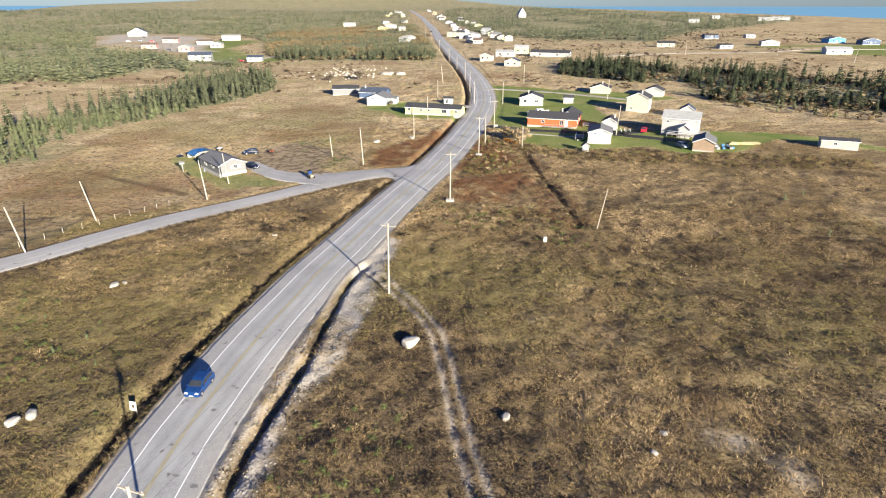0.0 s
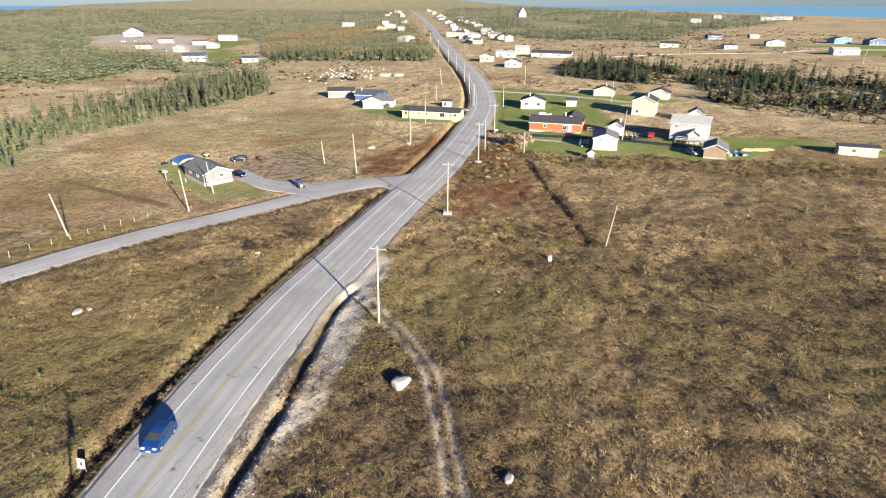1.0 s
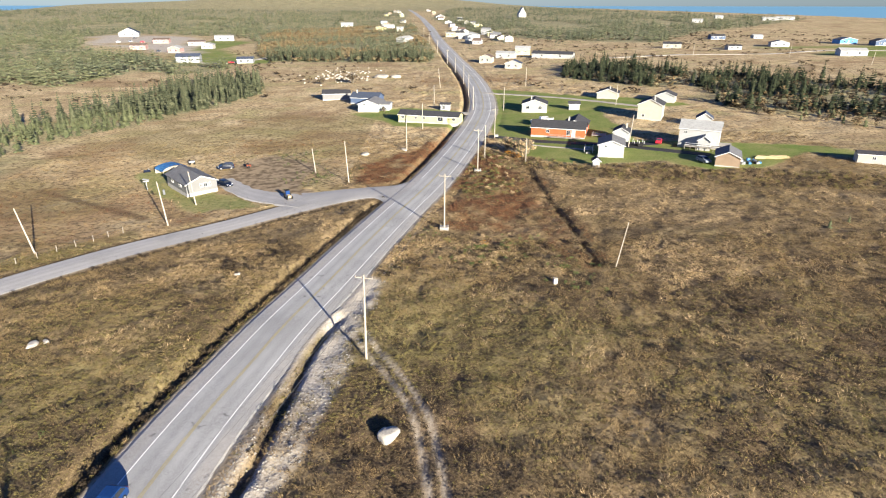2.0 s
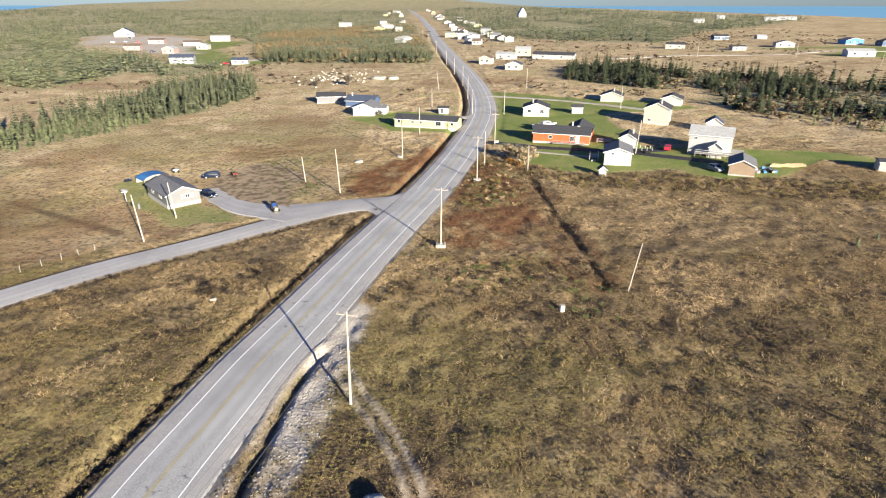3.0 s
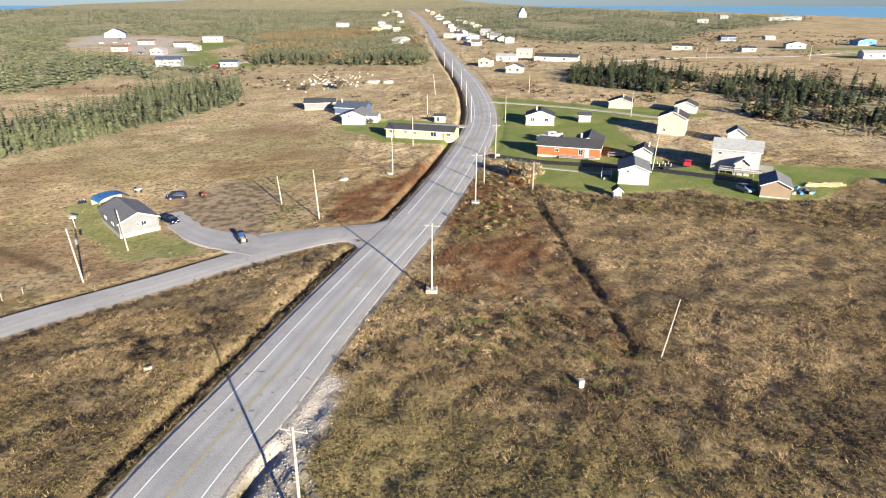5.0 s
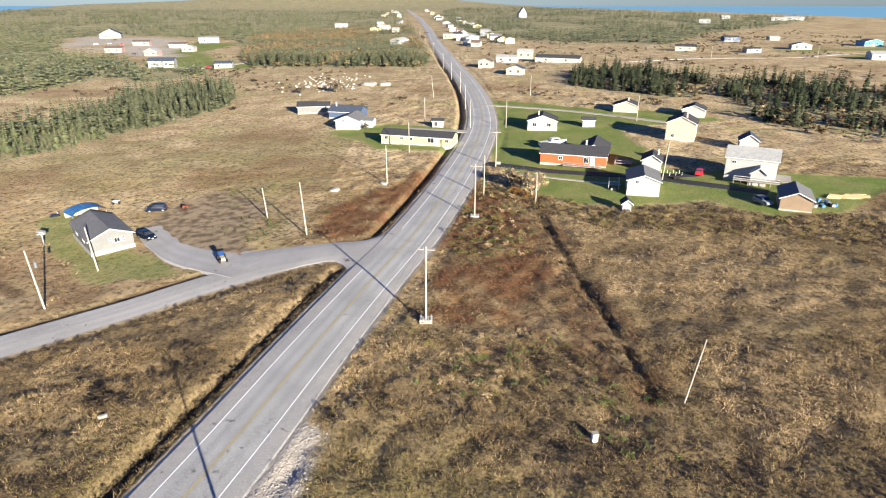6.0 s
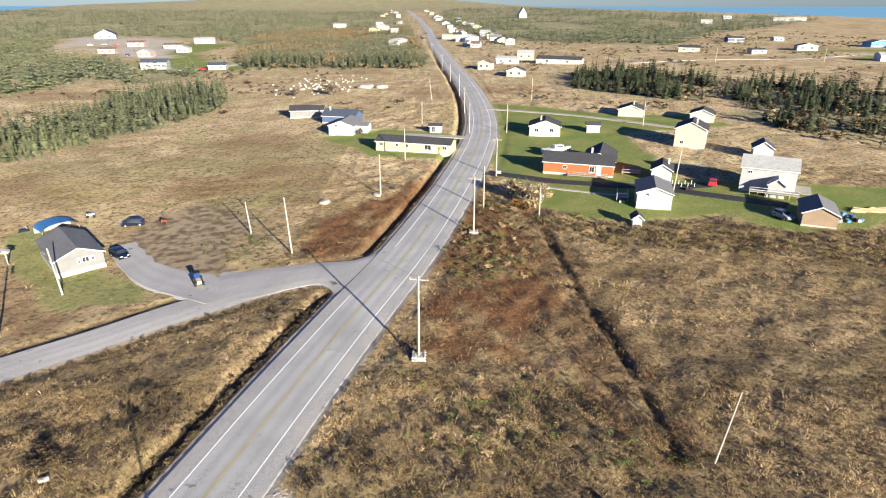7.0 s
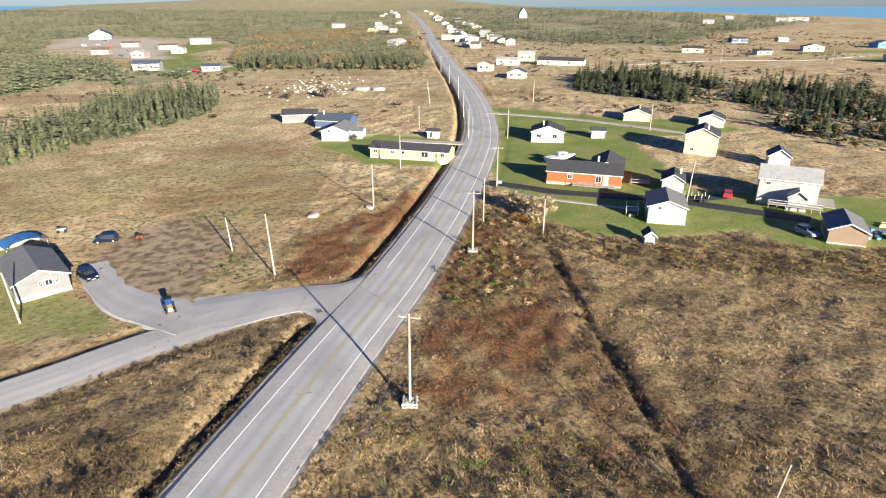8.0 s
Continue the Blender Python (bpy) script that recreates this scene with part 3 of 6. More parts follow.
def fast_mesh(name, verts, tris, material):
    """A mesh of triangles out of arrays."""
    me = bpy.data.meshes.new(name)
    me.vertices.add(len(verts))
    me.vertices.foreach_set("co", np.asarray(verts, np.float32).ravel())
    me.loops.add(len(tris) * 3)
    me.loops.foreach_set("vertex_index", np.asarray(tris, np.int32).ravel())
    me.polygons.add(len(tris))
    me.polygons.foreach_set("loop_start", np.arange(0, len(tris) * 3, 3, dtype=np.int32))
    me.update(calc_edges=True)
    me.materials.append(material)
    return me


def scatter(name, templates, places, material, label, category):
    """One joined mesh: at each place (x, y, z, turn, width, height) one of the templates."""
    rng = np.random.default_rng(len(places) + 7)
    pick = rng.integers(0, len(templates), len(places))
    all_v, all_t, count = [], [], 0
    for k, (tv, tt) in enumerate(templates):
        p = places[pick == k]
        if not len(p):
            continue
        c, s = np.cos(p[:, 3])[:, None], np.sin(p[:, 3])[:, None]
        vx = (tv[None, :, 0] * c - tv[None, :, 1] * s) * p[:, 4:5] + p[:, 0:1]
        vy = (tv[None, :, 0] * s + tv[None, :, 1] * c) * p[:, 4:5] + p[:, 1:2]
        vz = tv[None, :, 2] * p[:, 5:6] + p[:, 2:3]
        all_v.append(np.stack([vx, vy, vz], -1).reshape(-1, 3))
        all_t.append((tt[None] + (np.arange(len(p)) * len(tv))[:, None, None] + count).reshape(-1, 3))
        count += len(p) * len(tv)
    ob = new(name, fast_mesh(name, np.concatenate(all_v), np.concatenate(all_t), material))
    return tagged(ob, label, category, kind="stuff")


# ---------- trees ----------
def spruce_arrays(seed, tiers=13, arms=8, lean=0.0, width=0.2, fine=True):
    """A spruce one metre high: drooping, ragged sprays in tiers. Returns verts and tris."""
    r = random.Random(seed)
    v, t = [], []
    for k in range(tiers):
        f = k / (tiers - 1)
        z = 0.10 + 0.86 * f
        reach = width * (1 - f) ** 0.8 * r.uniform(0.6, 1.25) + 0.018
        if r.random() < 0.12:
            reach *= 0.45
        for j in range(arms if f < 0.7 else max(4, arms - 3)):
            a = (j + r.random() * 0.8) * 2 * math.pi / arms + k
            q = reach * r.uniform(0.65, 1.2)
            drop = q * r.uniform(0.15, 0.55)
            half = q * r.uniform(0.25, 0.42)
            ca, sa = math.cos(a), math.sin(a)
            o = len(v)
            mid = q * 0.55
            v += [(0, 0, z + 0.02), (ca * mid - sa * half, sa * mid + ca * half, z - drop * 0.55 - 0.012), (ca * q, sa * q, z - drop + r.uniform(-0.01, 0.02)),
                  (ca * mid + sa * half, sa * mid - ca * half, z - drop * 0.55 - 0.012), (ca * mid, sa * mid, z - drop * 0.3 + 0.018)]
            t += [(o, o + 1, o + 4), (o, o + 4, o + 3), (o + 4, o + 1, o + 2), (o + 4, o + 2, o + 3)] if fine else [(o, o + 1, o + 2), (o, o + 2, o + 3)]
    o = len(v)
    v += [(0.012, 0, 0.92), (-0.008, 0.01, 0.92), (-0.006, -0.01, 0.92), (0, 0, 1.02)]
    t += [(o, o + 1, o + 3), (o + 1, o + 2, o + 3), (o + 2, o, o + 3)]
    v = np.array(v)
    v[:, 0] += lean * v[:, 2] ** 2
    return v, np.array(t)


def bush_arrays(seed, leaves=60, flat=1.0, size=0.16):
    """A round, gappy bush about one metre high and wide: leaf clumps as bent triangles."""
    r = random.Random(seed)
    v, t = [], []
    lobes = [(r.uniform(-0.28, 0.28), r.uniform(-0.28, 0.28), r.uniform(0.3, 0.75), r.uniform(0.16, 0.34)) for _ in range(6)]
    for k in range(leaves):
        lx, ly, lz, lr = lobes[k % 6]
        a, b = r.uniform(0, 2 * math.pi), r.uniform(-0.6, 1.5)
        p = Vector((lx + lr * math.cos(a) * math.cos(b), ly + lr * math.sin(a) * math.cos(b), (lz + lr * math.sin(b)) * flat))
        o = len(v)
        s = size * r.uniform(0.6, 1.4)
        for _ in range(4):
            v.append(tuple(p + Vector((r.uniform(-s, s), r.uniform(-s, s), r.uniform(-s, s) * 0.7))))
        t += [(o, o + 1, o + 2), (o, o + 2, o + 3)]
    return np.array(v), np.array(t)


def twig_arrays(seed, stems=9, thick=0.012):
    r = random.Random(seed)
    v, t = [], []

    def stick(a, b, w):
        o = len(v)
        d = Vector((b[1] - a[1], a[0] - b[0], 0))
        d = d.normalized() * w if d.length > 1e-6 else Vector((w, 0, 0))
        e = Vector((0.6 * d.y, -0.6 * d.x, 0))
        for p, k in ((a, 1.0), (b, 0.35)):
            v.extend([(p[0] + d.x * k, p[1] + d.y * k, p[2]), (p[0] - d.x * k + e.x, p[1] - d.y * k + e.y, p[2]), (p[0] - e.x * k, p[1] - e.y * k, p[2])])
        for i in range(3):
            j = (i + 1) % 3
            t.extend([(o + i, o + j, o + 3 + j), (o + i, o + 3 + j, o + 3 + i)])
    for _ in range(stems):
        a = r.uniform(0, 6.28)
        tip = (0.42 * math.cos(a) * r.uniform(0.3, 1), 0.42 * math.sin(a) * r.uniform(0.3, 1), r.uniform(0.65, 1.0))
        stick((0.03 * math.cos(a), 0.03 * math.sin(a), 0), tip, thick)
        for _ in range(5):
            f = r.uniform(0.35, 0.85)
            p = [q * f for q in tip]
            stick(p, (p[0] + r.uniform(-0.2, 0.2), p[1] + r.uniform(-0.2, 0.2), p[2] + r.uniform(0.08, 0.28)), thick * 0.6)
    return np.array(v), np.array(t)


def spruce_tree(seed, mat, label, width, tiers=14):
    root = new("spruce_tree")
    tagged(root, label, "tree")
    bm = bmesh.new()
    rod(bm, (0, 0, -0.03), (0, 0, 0.55), 0.018, 0.009, 6)
    rod(bm, (0, 0, 0.55), (0, 0, 0.97), 0.009, 0.002, 5)
    part("trunk", bm, M["bark"], root)
    v, t = spruce_arrays(seed, tiers, 9, 0.0, width)
    crown = new("crown", fast_mesh("crown", v, t, mat))
    crown.parent = root
    return root


def spots(poly, gap, seed):
    """Places inside a polygon on a shaken grid."""
    r = np.random.default_rng(seed)
    xs, ys = [q[0] for q in poly], [q[1] for q in poly]
    gx_, gy_ = np.meshgrid(np.arange(min(xs), max(xs), gap), np.arange(min(ys), max(ys), gap))
    p = np.stack([gx_.ravel(), gy_.ravel()], 1) + r.uniform(-0.48, 0.48, (gx_.size, 2)) * gap
    p = p[inside(p[:, 0], p[:, 1], poly)]
    return p[r.permutation(len(p))]


def placed(p, seed, w, h, sink=0.1):
    r = np.random.default_rng(seed)
    n_ = len(p)
    size = r.uniform(h[0], h[1], n_)
    return np.stack([p[:, 0], p[:, 1], lie(p[:, 0], p[:, 1]) - sink, r.uniform(0, 6.28, n_), size * r.uniform(w[0], w[1], n_), size], 1)


dark_trees = [spruce_tree(10 + k, M["spruce"], "dark green mature spruce tree with ragged crown", 0.17 + 0.02 * k) for k in range(4)]
mid_trees = [spruce_tree(20 + k, M["spruce_mid"], "grey-green mature spruce tree with ragged crown", 0.16 + 0.02 * k) for k in range(4)]
light_trees = [spruce_tree(30 + k, M["spruce_young"], "green young spruce tree at the wood's edge", 0.21 + 0.02 * k, 11) for k in range(3)]


def plant(kinds, p, heights, group, seed):
    r = random.Random(seed)
    for x, y in p:
        s = r.uniform(*heights)
        m_ = pose(x, y, float(lie(x, y)) - 0.1, r.uniform(-2, 2), r.uniform(-2, 2), r.uniform(0, 360)) @ Matrix.Diagonal((s * r.uniform(0.85, 1.2), s * r.uniform(0.85, 1.2), s, 1))
        tagged(copy_thing(r.choice(kinds), m_), group=group)


fine_spruces = [spruce_arrays(60 + k, 11, 7, 0.0, 0.2, True) for k in range(5)]
rough_spruces = [spruce_arrays(80 + k, 5, 5, 0.0, 0.26, False) for k in range(6)]
rough_bushes = [bush_arrays(90 + k, 26, 1.0, 0.22) for k in range(5)]

a_all = spots(BELT_A, 3.6, 1)
a_all = a_all[fbm(a_all[:, 0], a_all[:, 1], 16, 63, 2) > 0.30]
edge_d, _ = line_distance(a_all[:, 0], a_all[:, 1], np.array([(-150, 150), (-117, 175), (-125, 191), (-126, 214), (-116, 229), (-107, 246)]))
young_a = a_all[(edge_d < 26) & (a_all[:, 1] < 262)]
old_a = a_all[~((edge_d < 26) & (a_all[:, 1] < 262))]
plant(light_trees, young_a[:70], (2.5, 8.0), "young spruces of the west belt", 3)
plant(mid_trees, old_a[:85], (5.0, 11.5), "spruces of the west belt", 4)
scatter("spruce_wood", fine_spruces, placed(young_a[70:], 5, (0.9, 1.4), (2.0, 6.5)), M["spruce_young"], "green young spruce thicket on the moor", "woodland")
scatter("spruce_wood", fine_spruces, placed(old_a[85:], 6, (0.85, 1.4), (3.0, 10.5)), M["spruce_mid"], "dense dark spruce wood on the moor", "woodland")
d_all = spots(BELT_D, 4.0, 2)
d_all = d_all[fbm(d_all[:, 0], d_all[:, 1], 22, 61, 2) > 0.36]
plant(dark_trees, d_all[:90], (3.5, 10.5), "spruces of the east belt", 7)
scatter("spruce_wood", fine_spruces, placed(d_all[90:], 8, (0.9, 1.5), (2.5, 9.5)), M["spruce"], "dense dark spruce wood behind the houses", "woodland")
s_all = spots(SCRUB_D, 7.0, 3)
plant(dark_trees + light_trees, s_all[:34], (2.0, 5.0), "scattered spruces on the east slope", 9)
for x, y, s in ((75, 127.5, 2.2), (72, 106, 2.0), (80.7, 130.8, 1.6), (-47.5, 72.5, 1.5), (-50, 69, 1.3), (-43, 66, 1.1), (-57, 79, 1.0), (-45, 48, 1.3), (6.2, 33, 1.6), (-124, 168, 6), (-118, 176, 5)):
    plant(light_trees, [(x, y)], (s, s * 1.1), "lone young spruces on the moor", int(x * 7))

rng = np.random.default_rng(5)
b_ang, b_r = rng.uniform(-0.80, 0.80, 34000), 340 * (3600 / 340) ** rng.uniform(0, 1, 34000)
bx, by = b_r * np.sin(b_ang), b_r * np.cos(b_ang)
road_gap, _ = line_distance(bx, by, road_line)


def wild(x, y, polys, thin, seed):
    ok = np.zeros(x.shape, bool)
    for p in polys:
        ok |= inside(x, y, p)
    ok &= ~(inside(x, y, PIT_WEST) | inside(x, y, LAWN_WEST))
    return ok & (fbm(x, y, 90, seed, 3) > thin) & (lie(x, y) > -14)


keep = wild(bx, by, [WOOD_B, WOOD_E], 0.40, 71) & (road_gap > 45)
far_p = np.stack([bx[keep], by[keep]], 1)
grow = (1 + np.hypot(far_p[:, 0], far_p[:, 1]) / 2600)
pl = placed(far_p, 10, (0.9, 1.4), (5.0, 9.5))
pl[:, 4] *= grow ** 1.6
olive = rng.random(len(pl)) < np.where(far_p[:, 0] < 0, 0.15 + 0.8 * step(0.40, 0.58, fbm(far_p[:, 0], far_p[:, 1], 110, 73, 3)), 0.12)
scatter("far_spruce_wood", rough_spruces, pl[~olive], M["spruce_hazed"], "far spruce forest reaching to the coast, its colour paled for haze", "woodland")
scatter("far_young_wood", rough_spruces, pl[olive], M["young_hazed"], "far olive green young forest, its colour paled for haze", "woodland")
c_all = spots(WOOD_C, 5.2, 4)
c_all = c_all[~(inside(c_all[:, 0], c_all[:, 1], LAWN_WEST)) & (fbm(c_all[:, 0], c_all[:, 1], 50, 72, 2) > 0.28)]
stand = fbm(c_all[:, 0], c_all[:, 1], 60, 74, 3)
half = rng.random(len(c_all)) < 0.05 + 0.85 * step(0.5, 0.6, stand)
front_c = c_all[:, 1] < 560
scatter("mixed_wood", rough_spruces, placed(c_all[half | (front_c & (np.abs(c_all[:, 0] + 66) > 12) & (rng.random(len(c_all)) < 0.75))], 11, (0.9, 1.3), (4, 8.5)), M["spruce_hazed"], "mixed spruce wood in haze-paled green beside the village road", "woodland")
for stand_, seed_ in (([(-128, 486), (-80, 476), (-70, 500), (-80, 530), (-120, 540)], 14), ([(-62, 470), (-5, 462), (-3, 500), (-20, 520), (-62, 515)], 15)):
    scatter("spruce_stand", fine_spruces, placed(spots(stand_, 4.2, seed_), seed_, (0.9, 1.3), (4.5, 10)), M["spruce_mid"], "dense stand of spruces at the edge of the clearing", "woodland")
scatter("autumn_scrub", rough_bushes, placed(c_all[~half], 12, (1.1, 1.9), (1.2, 3.2)), M["autumn"], "rust and ochre autumn scrub between the spruces", "scrub")


v_y = rng.uniform(560, 2000, 900)
v_x = np.interp(v_y, road_line[:, 1], road_line[:, 0]) + rng.choice((-1, 1), 900) * rng.uniform(14, 120, 900)
v_ok = (fbm(v_x, v_y, 40, 75, 2) > 0.5) & ((v_x > 0) | (v_y > 900))
scatter("village_trees", rough_spruces, placed(np.stack([v_x, v_y], 1)[v_ok], 13, (0.9, 1.4), (3, 7)), M["spruce_hazed"], "spruces in haze-paled green between the village houses", "woodland")


# ---------- houses ----------
ROOFS = {"dark": shingles("dark_shingles", (0.055, 0.055, 0.06)), "grey": shingles("grey_shingles", (0.16, 0.16, 0.165)), "pale": shingles("pale_shingles", (0.36, 0.36, 0.35)),
         "blue": shingles("blue_grey_shingles", (0.06, 0.075, 0.11)), "brown": shingles("brown_shingles", (0.15, 0.11, 0.09)), "red": shingles("red_shingles", (0.28, 0.09, 0.07))}
WALLS = {k: siding("siding_" + k, c) for k, c in {
    "white": (0.44, 0.44, 0.435), "cream": (0.46, 0.44, 0.365), "orange": (0.62, 0.13, 0.05), "tan": (0.31, 0.225, 0.155), "yellow": (0.62, 0.57, 0.30), "greywhite": (0.225, 0.225, 0.222),
    "ice": (0.45, 0.51, 0.56), "grey": (0.34, 0.35, 0.36), "darkblue": (0.09, 0.13, 0.22), "pink": (0.46, 0.29, 0.26), "blue": (0.10, 0.28, 0.62), "stone": (0.46, 0.44, 0.39)}.items()}


def gable_body(bm, x0, x1, y0, y1, eave, rise, ridge):
    if ridge == "y":
        prism(bm, [(x0, 0), (x1, 0), (x1, eave), ((x0 + x1) / 2, eave + rise), (x0, eave)], y0, y1)
    else:
        b2 = bmesh.new()
        prism(b2, [(y0, 0), (y1, 0), (y1, eave), ((y0 + y1) / 2, eave + rise), (y0, eave)], -x1, -x0)
        bmesh.ops.transform(b2, matrix=Matrix(((0, -1, 0, 0), (1, 0, 0, 0), (0, 0, 1, 0), (0, 0, 0, 1))), verts=b2.verts)
        me = bpy.data.meshes.new("scratch")
        b2.to_mesh(me)
        b2.free()
        bm.from_mesh(me)
        bpy.data.meshes.remove(me)


def gable_roof(bm, x0, x1, y0, y1, eave, rise, ridge, over=0.35, thick=0.16):
    up = 0.08
    if ridge == "y":
        c, s = (x0 + x1) / 2, rise / ((x1 - x0) / 2)
        for e, sign in ((x0, -1), (x1, 1)):
            o = e + sign * over
            z = eave - s * over + up
            q = [(o, y0 - over, z), (c, y0 - over, eave + rise + up), (c, y1 + over, eave + rise + up), (o, y1 + over, z)]
            slab(bm, q if sign < 0 else q[::-1], thick)
    else:
        c, s = (y0 + y1) / 2, rise / ((y1 - y0) / 2)
        for e, sign in ((y0, -1), (y1, 1)):
            o = e + sign * over
            z = eave - s * over + up
            q = [(x0 - over, o, z), (x1 + over, o, z), (x1 + over, c, eave + rise + up), (x0 - over, c, eave + rise + up)]
            slab(bm, q if sign < 0 else q[::-1], thick)


def fascia(root, x0, x1, y0, y1, eave, rise, ridge, over=0.35):
    """White boards along the gable ends and eaves."""
    if ridge == "y":
        c = (x0 + x1) / 2
        s = rise / ((x1 - x0) / 2)
        for y in (y0 - over - 0.03,):
            for e, sign in ((x0, -1), (x1, 1)):
                o = e + sign * over
                a = [(o, eave - s * over + 0.06), (c, eave + rise + 0.06), (c, eave + rise - 0.14), (o, eave - s * over - 0.14)]
                bm = bmesh.new()
                prism(bm, a, y - 0.025, y + 0.025)
                part("fascia", bm, M["white_trim"], root)
    else:
        s = rise / ((y1 - y0) / 2)
        bm = bmesh.new()
        box(bm, (x1 - x0 + 2 * over, 0.05, 0.18), ((x0 + x1) / 2, y0 - over - 0.03, eave - s * over - 0.02))
        part("fascia", bm, M["white_trim"], root)


def window(root, face, u, z, w, h, x0, x1, y0, y1, name="window"):
    """A window or door in a wall: casing, sunk pane and a bar. face: f, b, l or r."""
    at = {"f": pose(u, y0, z), "b": pose(u, y1, z, 0, 0, 180), "l": pose(x0, u, z, 0, 0, -90), "r": pose(x1, u, z, 0, 0, 90)}[face]
    t_ = 0.09
    bm = bmesh.new()
    for s_ in (-1, 1):
        box(bm, (t_, 0.10, h + 2 * t_), (s_ * (w + t_) / 2, -0.02, 0))
        box(bm, (w, 0.10, t_), (0, -0.02, s_ * (h + t_) / 2))
    if name == "window":
        box(bm, (0.05, 0.06, h), (0, -0.02, 0))
    ob = part(name, bm, M["white_trim"], root)
    ob.matrix_basis = at
    bm = bmesh.new()
    box(bm, (w, 0.02, h), (0, -0.012, 0))
    part("pane" if name == "window" else "door_leaf", bm, M["glass"] if name == "window" else M["white_trim"], ob)


def house(name, x, y, yaw, length, depth, eave, rise, ridge, wall, roof, label, category="house", windows=(), doors=(), chimney=None, wings=(), base=0.35, z=None, roofname="roof"):
    """A gabled house. Its front left corner stands at x, y; the front runs length metres towards yaw, the house depth metres behind it.
    wings: (x0, x1, y0, y1, eave, rise, ridge)."""
    root = new(name)
    c, s = math.cos(radians(yaw)), math.sin(radians(yaw))
    if z is None:
        z = float(lie(x + c * length / 2 - s * depth / 2, y + s * length / 2 + c * depth / 2)) + 0.1
    root.matrix_basis = pose(x, y, z, 0, 0, yaw)
    tagged(root, label, category)
    blocks = [(0, length, 0, depth, eave, rise, ridge), *wings]
    for k, (x0, x1, y0, y1, e, r, ri) in enumerate(blocks):
        bm = bmesh.new()
        gable_body(bm, x0, x1, y0, y1, e, r, ri)
        part("wall", bm, WALLS[wall], root)
        bm = bmesh.new()
        gable_roof(bm, x0, x1, y0, y1, e, r, ri)
        part(roofname, bm, ROOFS[roof], root, roof + " shingle roof")
        fascia(root, x0, x1, y0, y1, e, r, ri)
        bm = bmesh.new()
        box(bm, (x1 - x0 + 0.08, y1 - y0 + 0.08, base + 0.8), ((x0 + x1) / 2, (y0 + y1) / 2, base / 2 - 0.4))
        part("foundation", bm, M["concrete"], root)
    for face, u, zz, w, h in windows:
        window(root, face, u, zz, w, h, 0, length, 0, depth)
    for face, u, w in doors:
        window(root, face, u, base + 1.03, w, 2.04, 0, length, 0, depth, "door")
    if chimney:
        bm = bmesh.new()
        box(bm, (0.45, 0.45, 1.3), (chimney[0], chimney[1], eave + rise + 0.25))
        box(bm, (0.55, 0.55, 0.12), (chimney[0], chimney[1], eave + rise + 0.93))
        part("chimney", bm, M["concrete"], root)
    return root


orange = house("orange_bungalow", 30.4, 212.9, -17.5, 16.6, 8.0, 2.9, 1.7, "x", "orange", "dark", "orange-red clapboard bungalow with white trim and dark roof", windows=[("f", 5.2, 1.75, 0.9, 0.8), ("f", 11.6, 1.6, 1.1, 1.3), ("r", 3, 1.8, 1.2, 1.1), ("r", 9, 1.8, 1.2, 1.1)],
               doors=[("f", 13.2, 0.95)], wings=[(9.2, 16.62, 4.2, 16.5, 2.92, 1.9, "y")], chimney=(11, 6))
house("white_house", 45.0, 185.2, -15, 6.8, 9.0, 3.3, 1.2, "y", "white", "grey", "white gabled house with grey roof and side porch", windows=[("f", 2.0, 2.9, 0.6, 0.5), ("r", 3.5, 2.0, 1.0, 1.0), ("l", 3.0, 2.0, 1.0, 1.0)], doors=[("f", 3.6, 0.9)])
house("white_cottage", 54.1, 204.4, -20, 4.5, 6.5, 2.8, 1.3, "y", "white", "dark", "small white cottage with dark roof and chimney", windows=[("r", 3, 1.6, 0.9, 0.9)], chimney=(3.6, 2.6))
house("garden_shed", 41.1, 174.2, -8, 1.7, 2.2, 1.75, 0.7, "y", "white", "dark", "tiny white garden shed on the lawn's edge", "shed", doors=(), base=0.1)
two = house("farmhouse", 70.9, 196.2, -27, 10.8, 7.6, 5.3, 1.9, "x", "white", "pale", "white two-storey farmhouse with pale roof and raised deck", windows=[("l", 2.2, 1.7, 0.9, 1.4), ("l", 2.2, 4.2, 0.9, 1.3), ("l", 5.2, 4.2, 0.9, 1.3), ("f", 1.7, 4.2, 0.8, 0.5)],
            wings=[(5.6, 8.9, -3.0, 0.0, 2.8, 1.2, "y")])
bm = bmesh.new()
box(bm, (9.6, 3.6, 0.14), (6.9, -1.85, 0.9))
box(bm, (3.2, 6.5, 0.14), (12.45, 2.2, 0.9))
for q in range(7):
    box(bm, (0.12, 0.12, 1.4), (2.3 + q * 1.52, -3.55, 0.25))
part("deck", bm, M["deck"], two, "grey board deck")
for q in range(2):
    bm = bmesh.new()
    box(bm, (9.4, 0.06, 0.08), (6.9, -3.6, 1.35 + 0.5 * q))
    part("railing", bm, M["white_trim"], two)
house("white_barn", 86.7, 223.3, -22, 4.8, 5.5, 3.0, 1.6, "y", "white", "blue", "small white barn with blue-grey roof", "barn", base=0.2)
house("garage", 72.4, 173.6, -24, 5.8, 8.6, 2.5, 1.3, "y", "tan", "grey", "tan clapboard garage with white trim and grey roof", "garage", base=0.15)
house("cream_house", 71.7, 239.0, -25, 8.2, 8.5, 5.2, 1.9, "y", "cream", "dark", "tall cream two-storey house with dark roof", windows=[("f", 2.0, 1.3, 0.8, 0.8), ("r", 4, 3.6, 1.0, 1.2), ("r", 4, 1.4, 1.0, 1.2)], chimney=(5.4, 0.4))
